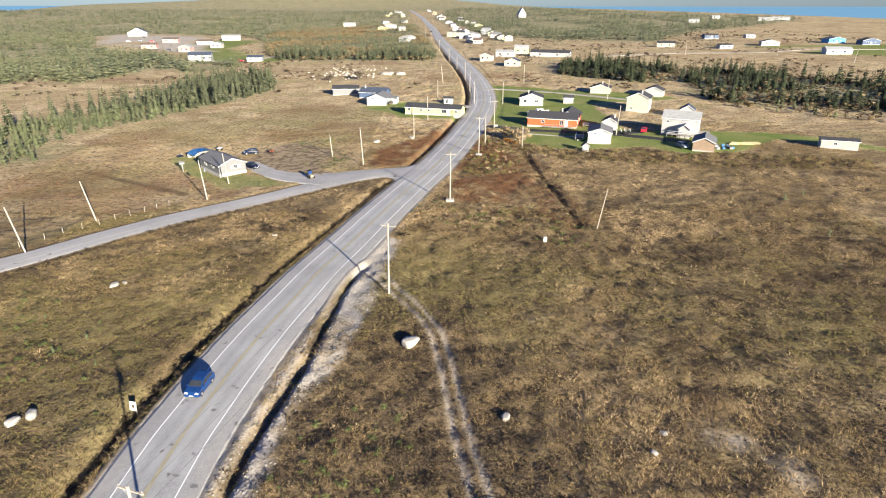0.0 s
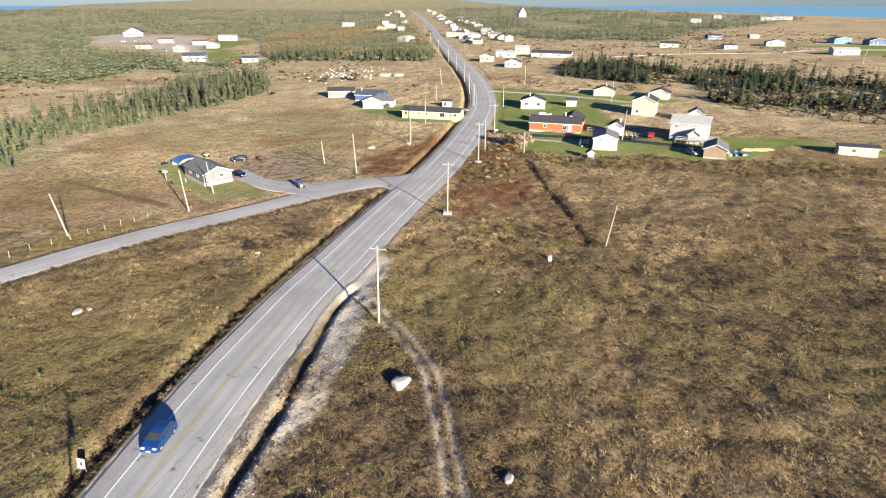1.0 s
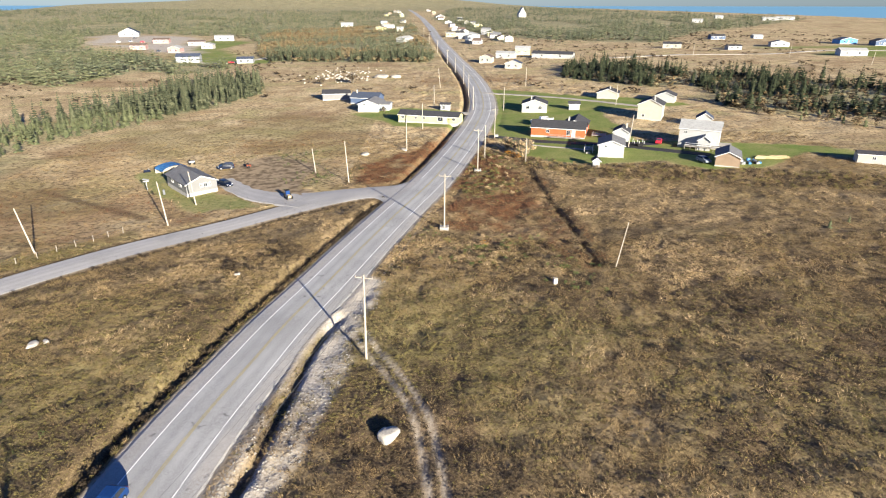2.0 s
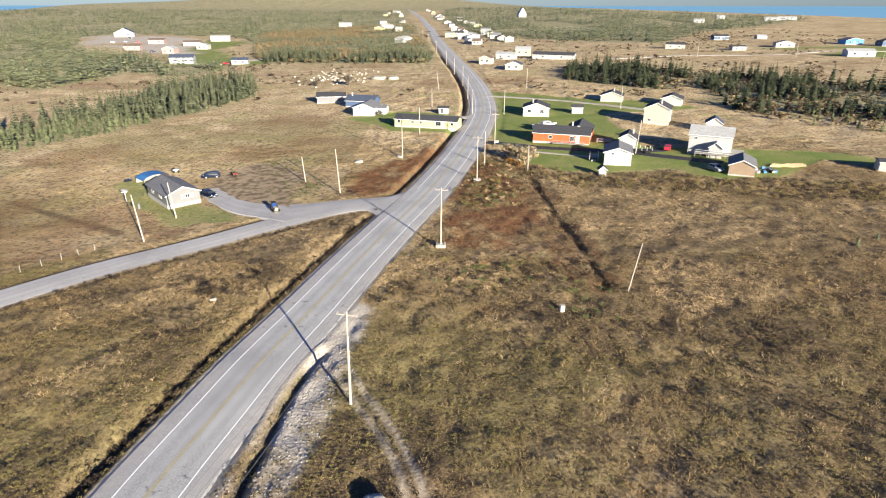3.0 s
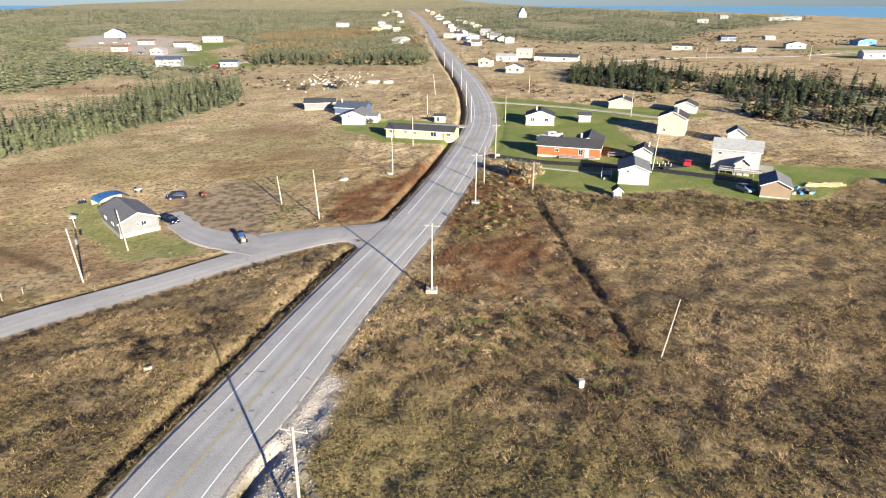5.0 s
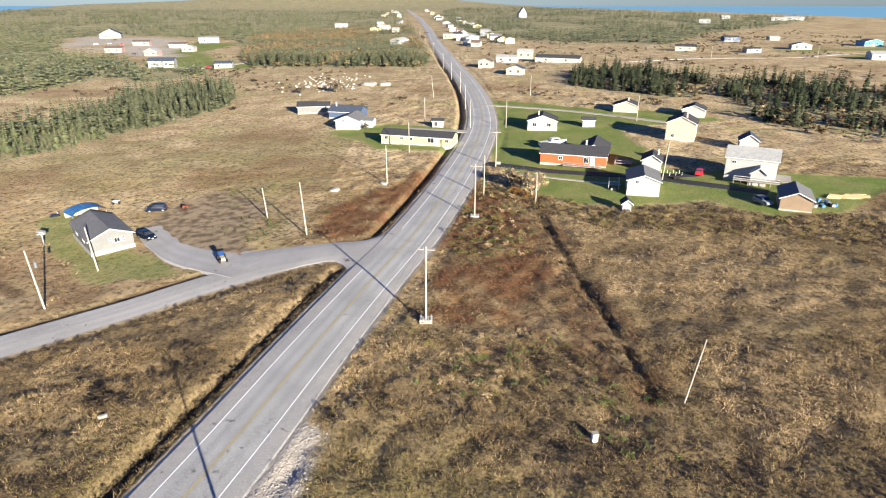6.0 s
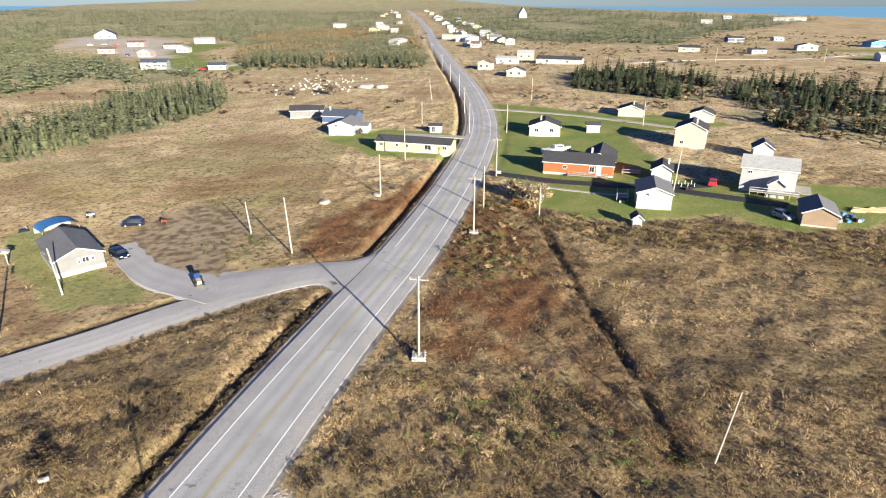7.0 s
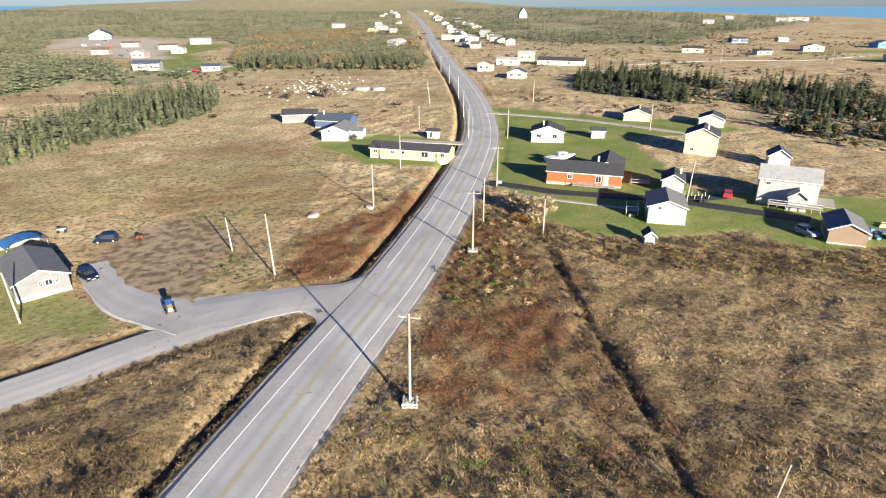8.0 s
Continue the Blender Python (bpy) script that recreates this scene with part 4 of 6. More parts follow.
house("cream_bungalow", 32.9, 256.2, -10, 9.4, 8.5, 3.1, 1.7, "y", "cream", "dark", "cream bungalow with dark roof and side deck", windows=[("f", 2.2, 1.8, 1.2, 1.0), ("f", 6.8, 1.8, 1.2, 1.0), ("l", 3, 1.8, 1, 1)], chimney=(3.4, 3.0))
house("shed", 51.7, 260.3, -8, 4.0, 3.0, 2.3, 0.8, "x", "white", "dark", "white lean shed with dark roof on the lawn", "shed", base=0.1)
house("cream_cottage", 68.9, 287.2, -20, 8.6, 8.0, 2.4, 1.6, "y", "cream", "dark", "cream cottage with dark gabled roof", chimney=(5, 3))
house("white_cottage", 90.0, 275.5, -25, 7.6, 8.0, 2.6, 1.5, "y", "white", "dark", "white cottage with dark roof by the lane's end", windows=[("r", 3, 1.5, 1, 1)])
house("yellow_house", -13.2, 240.6, -17, 22.0, 6.5, 2.6, 1.2, "x", "yellow", "dark", "long pale yellow house with dark roof", windows=[("f", 1.6, 1.7, 1.0, 0.9), ("f", 6.5, 1.7, 0.8, 0.8), ("f", 9.5, 1.7, 0.8, 0.8), ("f", 15.6, 1.6, 1.8, 1.3), ("f", 20.5, 1.7, 0.9, 0.9)], doors=[("f", 17.4, 0.95)])
house("near_house", -58.1, 158.4, 41, 7.4, 13.0, 2.6, 1.5, "y", "greywhite", "grey", "pale grey clapboard bungalow with dark shingle roof", windows=[("f", 4.6, 1.75, 0.9, 0.8), ("f", 5.7, 1.75, 0.35, 0.8), ("f", 3.5, 1.75, 0.35, 0.8), ("l", 4, 1.8, 1.2, 1.0), ("l", 9, 1.8, 1.2, 1.0), ("r", 4, 1.8, 1.2, 1.0)], z=-3.1)
house("trailer_cabin", 109.3, 174.0, -20, 9.4, 4.0, 2.4, 0.5, "x", "cream", "dark", "long cream cabin with shallow roof on the grass", "cabin", windows=[("f", 3.6, 1.4, 0.8, 0.7)], base=0.3)
house("blue_white_house", -30.4, 262.9, -10, 8.0, 11.0, 3.0, 1.5, "y", "ice", "grey", "pale blue-white house with grey roof", windows=[("f", 2.6, 2.9, 0.7, 0.7), ("r", 3, 1.7, 1.2, 1.1), ("r", 7, 1.7, 1.2, 1.1)], wings=[(8.0, 11.5, 4.0, 9.0, 2.4, 0.8, "x")])
house("blue_roof_house", -36.0, 283.0, -14, 12.0, 8.0, 2.6, 1.8, "x", "darkblue", "blue", "dark blue house with blue-grey roof", chimney=(2, 3))
house("grey_house", -49.6, 293.5, 8, 7.0, 9.0, 2.7, 1.3, "x", "greywhite", "dark", "grey-white house with dark roof on the moor", wings=[(6.9, 12.0, 1.0, 8.0, 2.6, 1.2, "x")])
house("white_shed", 1.9, 264.2, -8, 3.6, 3.0, 2.1, 0.6, "x", "white", "dark", "small white shed with dark door", "shed", windows=[("f", 1.2, 1.1, 0.9, 1.8)], base=0.1)

FAR = [("community_hall", -380, 795, 20, 26, 22, 4.4, 5.5, "y", "grey", "blue", "large pale hall with steep blue-grey roof"), ("blue_house", -186, 476, 8, 19, 9, 4.2, 2, "x", "grey", "blue", "grey-blue house with white trim"),
       ("bungalow", -141.5, 472, 8, 13, 8, 2.8, 1.4, "x", "grey", "blue", "small grey bungalow with dark roof"), ("pink_house", -275, 597, 8, 16, 8, 3.4, 1.6, "x", "pink", "brown", "faded pink house with brown roof"),
       ("pink_house", -289, 678, 8, 18, 9, 3.4, 1.6, "x", "pink", "brown", "pink-brown house in the clearing"), ("pink_house", -229, 567, 0, 12, 10, 3.4, 2, "y", "pink", "pale", "pink gabled house with pale roof"),
       ("white_house", -215, 608, 0, 12, 8, 3.6, 1.6, "y", "stone", "pale", "pale stone-coloured house with pale roof"), ("white_house", -239, 715, 12, 23, 9, 4.4, 1.4, "x", "white", "pale", "long white house at the wood"),
       ("white_house", -243, 650, 10, 18, 9, 3.2, 1.4, "x", "stone", "brown", "pale house with brown roof"), ("long_barn", 67.7, 479, -22, 29, 9, 2.7, 1.8, "x", "white", "dark", "long low white barn with dark roof"),
       ("yellow_cottage", 41.8, 411.5, -15, 9.5, 8, 3.0, 1.8, "y", "cream", "blue", "cream cottage with blue-grey roof"), ("yellow_house", 58.8, 505, -10, 11, 8, 4.4, 1.8, "x", "yellow", "pale", "pale yellow house with pale roof"),
       ("white_house", 42, 480, -20, 13.5, 7, 3.4, 1.4, "x", "white", "pale", "white house with pale roof"), ("white_house", 28.4, 450, -20, 8, 8, 3.6, 1.6, "y", "cream", "brown", "cream village house with brown roof"),
       ("store", 22, 714, -20, 20, 14, 4.4, 2.2, "y", "white", "pale", "large white village store building"), ("yellow_shed", 9, 757, -10, 10, 8, 4.2, 0.8, "x", "yellow", "pale", "bright yellow shed by the road"),
       ("white_house", -34, 668, 60, 18, 9, 4.0, 1.8, "x", "white", "pale", "white house beside the road"), ("white_house", -80, 964, 20, 18, 9, 4.6, 2.2, "x", "white", "pale", "far white house with pale roof"),
       ("white_house", -160, 1095, 0, 23, 10, 4.6, 2.0, "x", "white", "pale", "far white house with pale roof"), ("church", 172, 1425, 0, 16, 30, 7, 13, "y", "white", "pale", "far white church with steep gabled front"),
       ("white_house", 184, 546, -20, 14.5, 8, 3.2, 1.6, "x", "cream", "dark", "cream house behind the spruce belt"), ("hut", 226, 519, 5, 11, 6, 2.7, 1.0, "x", "grey", "dark", "grey hut on the moor"),
       ("blue_house", 270, 541, -12, 14, 8, 3.2, 1.8, "y", "white", "blue", "white and blue house on the moor"), ("white_house", 305, 644, 0, 9, 7, 2.6, 1.2, "x", "white", "pale", "far white cottage with pale roof"),
       ("green_house", 275, 456, -10, 17, 9, 3.4, 1.6, "x", "ice", "pale", "pale green house with pale roof"), ("blue_house", 343, 569, 10, 17, 9, 3.4, 1.8, "y", "blue", "blue", "bright blue house on the moor"),
       ("dark_house", 359, 547, 0, 15, 9, 3.6, 2.0, "y", "darkblue", "dark", "dark blue house with dark roof"), ("white_house", 352, 470, -10, 12, 8, 3.2, 1.6, "x", "white", "blue", "white house with blue trim"),
       ("barn", 262, 640, 0, 14, 8, 3.0, 1.6, "x", "darkblue", "dark", "dark weathered barn on the moor"), ("white_house", 400, 1050, -20, 16, 9, 4, 2, "x", "white", "pale", "far white house with pale roof"), ("white_house", 560, 1150, -20, 22, 9, 4, 2, "x", "white", "pale", "far white house with pale roof"),
       ("white_house", 600, 1180, -10, 30, 10, 4, 2, "x", "white", "pale", "far white house with pale roof"), ("white_house", 520, 1250, -10, 14, 10, 4, 2, "x", "white", "pale", "far white house with pale roof")]
for nm, x, y, yaw, ln, dp, e, r, ri, w, rf, lb in FAR:
    near = y < 700
    ln = ln * 0.85 if x < -100 else ln
    house(nm, x, y, yaw, ln, dp, e, r, ri, w, rf, lb, windows=[("f", ln * 0.25, e * 0.55, 1.3, 1.2), ("f", ln * 0.7, e * 0.55, 1.3, 1.2)] if near else [("f", ln * 0.3, e * 0.55, 1.6, 1.4), ("f", ln * 0.7, e * 0.55, 1.6, 1.4)], doors=[("f", ln * 0.48, 1.0)])
r = random.Random(12)
for k in range(46):
    y = 620 * (2300 / 620) ** ((k + r.random()) / 46)
    cx = float(np.interp(y, road_line[:, 1], road_line[:, 0]))
    s_ = r.choice((-1, 1, 1)) if y < 1100 else r.choice((-1, 1))
    if s_ < 0 and y < 900:
        s_ = 1
    off = r.uniform(18, 34) + r.choice((0, 0, 30)) + y * 0.012
    house("village_house", cx + s_ * off - 6, y, r.uniform(-25, 25), r.uniform(8, 13), r.uniform(7, 9), r.uniform(2.7, 4.2), r.uniform(1.5, 2.4), r.choice("xy"), r.choice(["white", "white", "cream", "grey", "ice", "tan", "stone", "yellow"]),
          r.choice(["pale", "grey", "grey", "dark", "brown"]), "far village house along the main road", windows=[("f", 2.4, 1.7, 1.2, 1.1), ("f", 5.8, 1.7, 1.2, 1.1)])


# ---------- utility poles ----------
def utility_pole(x, y, h, lean=(0, 0), arm=None, crib=False, can=False, lamp=None, thin=1.0, label="weathered grey wooden utility pole"):
    """Pole of height h; its top stands lean metres off its foot. arm: the crossarm's direction in degrees."""
    z = height_at(x, y) - 0.05
    root = new("utility_pole")
    root.matrix_basis = pose(x, y, z)
    tagged(root, label + (" in a white timber crib" if crib else ""), "utility pole", "utility poles")
    bm = bmesh.new()
    rod(bm, (0, 0, -0.6), (lean[0], lean[1], h), 0.165 * thin, 0.105 * thin, 10)
    part("pole", bm, M["pole"], root, smooth=False)
    if arm is not None:
        top = pose(lean[0] * 0.95, lean[1] * 0.95, h - 0.5, 0, 0, arm)
        bm = bmesh.new()
        box(bm, (2.3, 0.11, 0.13), (0, 0.14, 0))
        a_ = part("crossarm", bm, M["pole"], root)
        a_.matrix_basis = top
        for u in (-1.05, -0.35, 1.05):
            bm = bmesh.new()
            rod(bm, (u, 0.14, 0.06), (u, 0.14, 0.16), 0.02, 0.02, 6)
            rod(bm, (u, 0.14, 0.16), (u, 0.14, 0.3), 0.06, 0.035, 8)
            part("insulator", bm, M["ceramic"], a_)
        for s_ in (-1, 1):
            bm = bmesh.new()
            rod(bm, (s_ * 0.8, 0.14, -0.03), (0, 0.12, -0.75), 0.02, 0.02, 5)
            part("brace", bm, M["metal"], a_)
    if can:
        bm = bmesh.new()
        rod(bm, (0.32, 0, h - 2.6), (0.32, 0, h - 1.7), 0.24, 0.24, 12)
        rod(bm, (0.32, 0, h - 1.7), (0.32, 0, h - 1.6), 0.2, 0.1, 12)
        part("transformer", bm, M["metal"], root, "grey transformer can")
    if lamp is not None:
        bm = bmesh.new()
        c_, s_ = math.cos(radians(lamp)), math.sin(radians(lamp))
        rod(bm, (0, 0, h - 1.2), (1.6 * c_, 1.6 * s_, h - 0.6), 0.035, 0.03, 6)
        box(bm, (0.6, 0.25, 0.14), (1.8 * c_, 1.8 * s_, h - 0.58), (0, 0, lamp))
        part("lamp_arm", bm, M["metal"], root)
    if crib:
        for lev in range(2):
            for s_ in (-1, 1):
                bm = bmesh.new()
                box(bm, (1.75, 0.14, 0.16), (0, s_ * 0.66, 0.14 + lev * 0.34), (0, 0, 0), 0.02)
                part("crib_timber", bm, M["crib"], root, "whitewashed crib timber")
                bm = bmesh.new()
                box(bm, (0.14, 1.6, 0.16), (s_ * 0.7, 0, 0.31 + lev * 0.34), (0, 0, 0), 0.02)
                part("crib_timber", bm, M["crib"], root, "whitewashed crib timber")
        for k in range(8):
            bm = bmesh.new()
            bmesh.ops.create_icosphere(bm, subdivisions=1, radius=0.34, matrix=pose(0.5 * math.cos(k * 0.8), 0.5 * math.sin(k * 0.8), 0.3 + 0.06 * (k % 3)))
            part("stone", bm, M["dark_rock"], root)
    return Vector((x + lean[0], y + lean[1], z + h))


tops = {}
for key, x, y, h, kw in (
        ("p0", -21.4, 33.0, 11.2, dict(arm=-20, can=True)), ("p1", -7.75, 84.6, 11.5, dict(arm=-14, lean=(0.2, 0))), ("p2", 2.3, 129.8, 11.0, dict(arm=-12, crib=True, lean=(0.1, 0))),
        ("p3", 11.2, 172.6, 11.0, dict(arm=-12, crib=True)), ("p3b", 14.0, 187.0, 9.2, {}), ("p4", 30.2, 111.0, 7.6, dict(lean=(1.5, 0.5), thin=0.6, label="leaning bare wooden pole in the heath")),
        ("l3", -75.9, 104.8, 8.6, dict(lean=(-2.2, 0.6), label="leaning weathered utility pole by the fence")), ("l2", -72.2, 122.8, 8.6, dict(lean=(-2.2, 0.6), label="leaning weathered utility pole by the fence")), ("l1", -54.2, 137.8, 9.3, dict(lean=(-0.9, 0.2), can=True)),
        ("lb", -53.8, 152.3, 7.8, dict(lean=(-0.8, 0.2))), ("p5", -20.8, 165.0, 10.3, dict(lean=(-0.5, 0))), ("p5b", -31.0, 176.0, 6.4, dict(lean=(-0.5, 0))), ("p6", -8.2, 197.8, 9.0, {}), ("p7", -4.3, 228.7, 8.6, {}),
        ("p8", 18.7, 211.0, 9.4, dict(arm=0, lamp=180)), ("p9", 24.6, 181.0, 7.0, {}), ("p10", 56.6, 196.4, 9.4, dict(lean=(0.6, 0))), ("p11", 72.4, 269.6, 8.4, {}), ("p12", -0.7, 270.3, 9.0, {}),
        ("p13", 14.6, 262, 9.5, {}), ("p14", 26.5, 262, 9.0, {}), ("p15", 14.5, 300, 9.5, {}), ("p16", 14.0, 345, 9.5, {}), ("p17", 11.0, 400, 9.5, {}), ("p18", 7, 455, 9.5, dict(arm=0)), ("p19", 0, 540, 9.5, dict(arm=0)),
        ("p20", 44, 330, 9.0, {}), ("p21", 2, 330, 9, dict(lean=(-1, 1))), ("p22", 180, 470, 9, {}), ("p23", 240, 455, 9, {}), ("p24", 260, 400, 9, dict(lean=(1, 0))), ("p25", -8, 640, 9.5, dict(arm=0)), ("p26", -16, 760, 9.5, dict(arm=0))):
    tops[key] = utility_pole(x, y, h, **kw)


def wire(a, b, sag, off=(0, 0, 0), radius=0.014):
    """A sagging wire of three-sided section."""
    a, b, off = Vector(a), Vector(b), Vector(off)
    side = (b - a).cross(Vector((0, 0, 1))).normalized() * radius
    up = Vector((0, 0, radius))
    bm = bmesh.new()
    last = None
    for k in range(17):
        f = k / 16
        p = a.lerp(b, f) + off - Vector((0, 0, sag * 4 * f * (1 - f)))
        ring = [bm.verts.new(p + q) for q in (side, -side, up)]
        if last:
            for i in range(3):
                j = (i + 1) % 3
                bm.faces.new((last[i], last[j], ring[j], ring[i]))
        last = ring
    return tagged(part("power_line", bm, M["wire"]), "thin sagging power line between the poles", "cable", "power lines")


behind = Vector((-33, -12, 10.5))
for a, b in ((behind, tops["p0"]), (tops["p0"], tops["p1"]), (tops["p1"], tops["p2"]), (tops["p2"], tops["p3"]), (tops["p3"], tops["p8"])):
    for u in (-1.05, -0.35, 1.05):
        wire(a, b, 0.8, (u, -0.2 * u, -0.2))
    wire(a, b, 0.9, (0.15, 0, -2.6), 0.022)
for a, b in (("l3", "l2"), ("l2", "l1"), ("l1", "p5"), ("p5", "p6"), ("p6", "p7"), ("p7", "p12"), ("p2", "p5"), ("l1", "lb"), ("p8", "p13"), ("p13", "p15"), ("p15", "p16"), ("p16", "p17"), ("p17", "p18"), ("p18", "p19")):
    wire(tops[a], tops[b], 0.7, (0, 0, -0.3))


# ---------- drives, lanes and paths ----------
def lane(name, points, width, mat, label, lift=0.10):
    h = width / 2
    return ribbon(name, smooth_line(points, 1.5), (-h - 0.25, -h, 0, h, h + 0.25), (lift - 0.3, lift - 0.02, lift, lift - 0.02, lift - 0.3), M[mat], label, "drive")


lane("driveway_1", [(16.5, 214.5), (23, 211), (32, 205.8), (44, 202), (53, 199.5), (62, 194), (70, 189.0), (76, 185.0)], 3.6, "tar", "black asphalt driveway crossing the lawn")
lane("driveway_2", [(57, 197.5), (61, 199.5), (66, 200.5)], 3.4, "tar", "black asphalt parking place beside the cottage", 0.106)
lane("path", [(24, 203.5), (30, 200.5), (38, 196.5), (46, 193)], 1.0, "lane", "narrow pale gravel path over the lawn")
lane("lane", [(21, 309), (36, 301), (50, 293), (62, 284), (71, 276), (84, 263)], 2.6, "lane", "pale gravel lane to the cottages", 0.16)
drive_line = smooth_line([(-27.0, 151.5), (-33, 154.6), (-40, 158.5), (-46, 163.5), (-51, 169), (-54, 173)], 1.5)
ribbon("driveway_3", drive_line, (-3.4, -3.1, 0, 3.1, 3.4), (-0.2, 0.07, 0.09, 0.07, -0.2), M["side"], "dusty gravel driveway of the grey bungalow", "drive", widths=np.interp(np.linspace(0, 1, len(drive_line)), [0, 0.35, 0.7, 1], [1.75, 1.6, 1.1, 0.8]))
lane("driveway_4", [(16.5, 254), (10, 257), (2, 259), (-6, 262)], 3.5, "lane", "gravel drive of the yellow house", 0.15)
lane("lane_west", [(-205, 540), (-190, 500), (-160, 474), (-140, 490), (-125, 540), (-120, 600)], 5, "lane", "pale gravel lane in the western clearing", 0.25)
lane("lane_east", [(120, 470), (180, 485), (240, 480), (300, 500), (420, 480)], 4, "lane", "pale gravel lane over the eastern moor", 0.25)

# ---------- vegetation of the moor ----------
def tuft_arrays(seed, blades=11, spread=0.95, wide=0.05):
    """A grass tussock about one metre high: bent blades."""
    r = random.Random(seed)
    v, t = [], []
    for _ in range(blades):
        a, b = r.uniform(0, 6.28), r.uniform(0, 6.28)
        q = spread * math.sqrt(r.random()) * 0.6
        bx_, by_ = q * math.cos(a), q * math.sin(a)
        out = r.uniform(0.15, 0.9)
        h = r.uniform(0.55, 1.0)
        w = wide * r.uniform(0.6, 1.3)
        px, py = -math.sin(b) * w, math.cos(b) * w
        o = len(v)
        v += [(bx_ - px, by_ - py, -0.05), (bx_ + px, by_ + py, -0.05), (bx_ + out * math.cos(a), by_ + out * math.sin(a), h)]
        t += [(o, o + 1, o + 2)]
    return np.array(v), np.array(t)


M["dry_grass"] = varied("dry_grass_blades", [(0.40, 0.285, 0.14), (0.32, 0.225, 0.105), (0.23, 0.158, 0.072), (0.36, 0.255, 0.125)], 0.9, scale=0.25, patch=(0.27, 0.185, 0.088))
M["straw"] = varied("straw_blades", [(0.64, 0.475, 0.27), (0.54, 0.39, 0.21), (0.43, 0.30, 0.155)], 0.9, scale=0.25)
M["heath"] = varied("heath_twigs", [(0.075, 0.054, 0.034), (0.11, 0.079, 0.048), (0.16, 0.115, 0.066), (0.09, 0.07, 0.045)], 0.95, scale=0.3)
M["olive"] = varied("olive_heath", [(0.29, 0.235, 0.08), (0.23, 0.195, 0.065), (0.17, 0.15, 0.05), (0.32, 0.26, 0.095)], 0.9, scale=0.3)
M["rust"] = varied("rust_fern", [(0.17, 0.068, 0.032), (0.24, 0.11, 0.05), (0.115, 0.046, 0.024), (0.34, 0.21, 0.11)], 0.9, scale=0.3)
M["green"] = varied("green_leaves", [(0.13, 0.17, 0.05), (0.20, 0.22, 0.07), (0.09, 0.12, 0.04)], 0.85, scale=0.3)
tufts = [tuft_arrays(100 + k) for k in range(8)]
heaths = [bush_arrays(120 + k, 12, 0.8, 0.12) for k in range(8)]


def sow(n_, x0, x1, y0, y1, seed):
    r_ = np.random.default_rng(seed)
    x, y = r_.uniform(x0, x1, n_), r_.uniform(y0, y1, n_)
    seen = np.abs(x - 2) < 0.86 * (y + 12)
    x, y = x[seen], y[seen]
    rd, _ = line_distance(x, y, road_line)
    sd, _ = line_distance(x, y, side_line)
    td, _ = line_distance(x, y, track_line)
    c_ = covers(x, y)
    bare = np.maximum(c_[1], np.maximum(c_[2], c_[5]))
    ok = ~inside(x, y, APRON) & ~(meadow(x, y) & (r_.random(len(x)) < 0.6)) & (rd > 5.7) & (sd > 4.3) & (np.abs(td - 0.8) > 0.38) & (r_.random(len(x)) > bare * 1.1)
    return x[ok], y[ok], [q[ok] for q in c_], r_


def bed(x, y, r_, w, h):
    off_ = (line_distance(x, y, road_line)[0] > 5.9) & (line_distance(x, y, side_line)[0] > 4.2)
    x, y = x[off_], y[off_]
    k = len(x)
    s = r_.uniform(h[0], h[1], k)
    return np.stack([x, y, ground_height(x, y) - 0.03, r_.uniform(0, 6.28, k), s * r_.uniform(w[0], w[1], k), s], 1)


beds = {"dry": [], "straw": [], "heath": [], "olive": [], "rust": []}
for n_, x0, x1, y0, y1, seed, size in ((94000, -75, 85, 38, 125, 1, 1.0), (62000, -110, 115, 125, 215, 2, 0.92), (14000, -150, 170, 215, 380, 3, 1.2)):
    x, y, (rust_, lawn_, gravel_, green_, dark_, soil_, wood_, thatch_shade_, straw_), r_ = sow(n_, x0, x1, y0, y1, seed)
    u = r_.random(len(x))
    patch = fbm(x, y, 7, 81, 3)
    p_heath = np.clip(0.10 + 0.75 * dark_ + 0.5 * step(0.5, 0.66, patch), 0, 0.9)
    is_rust = u < rust_ * 0.9
    is_olive = ~is_rust & (r_.random(len(x)) < green_ * 0.8 + 0.09)
    is_heath = ~is_rust & ~is_olive & (r_.random(len(x)) < p_heath)
    pale = straw_ * 0.85
    is_straw = ~is_rust & ~is_olive & ~is_heath & (r_.random(len(x)) < pale)
    is_dry = ~is_rust & ~is_olive & ~is_heath & ~is_straw
    for key, mask, w, h in (("dry", is_dry, (0.9, 1.7), (0.2, 0.5)), ("straw", is_straw, (0.7, 1.2), (0.3, 0.65)), ("heath", is_heath, (1.0, 2.0), (0.25, 0.6)), ("olive", is_olive, (1.0, 2.2), (0.2, 0.5)), ("rust", is_rust, (0.9, 1.6), (0.25, 0.6))):
        beds[key].append(bed(x[mask], y[mask], r_, w, (h[0] * size, h[1] * size)))
for key, shapes, mat, lab, cat in (("dry", tufts, "dry_grass", "dry tan grass tussocks covering the moor", "grass"), ("straw", tufts, "straw", "pale straw-coloured tall dry grass", "grass"),
                                   ("heath", heaths, "heath", "low dark brown heath bushes", "heath"), ("olive", heaths, "olive", "low olive green moorland bushes", "heath"), ("rust", tufts + heaths, "rust", "rust-brown dead fern and brush", "fern")):
    scatter({"dry": "dry_grass", "straw": "straw_grass", "heath": "heath", "olive": "olive_heath", "rust": "dead_fern"}[key], shapes, np.concatenate(beds[key]), M[mat], lab, cat)

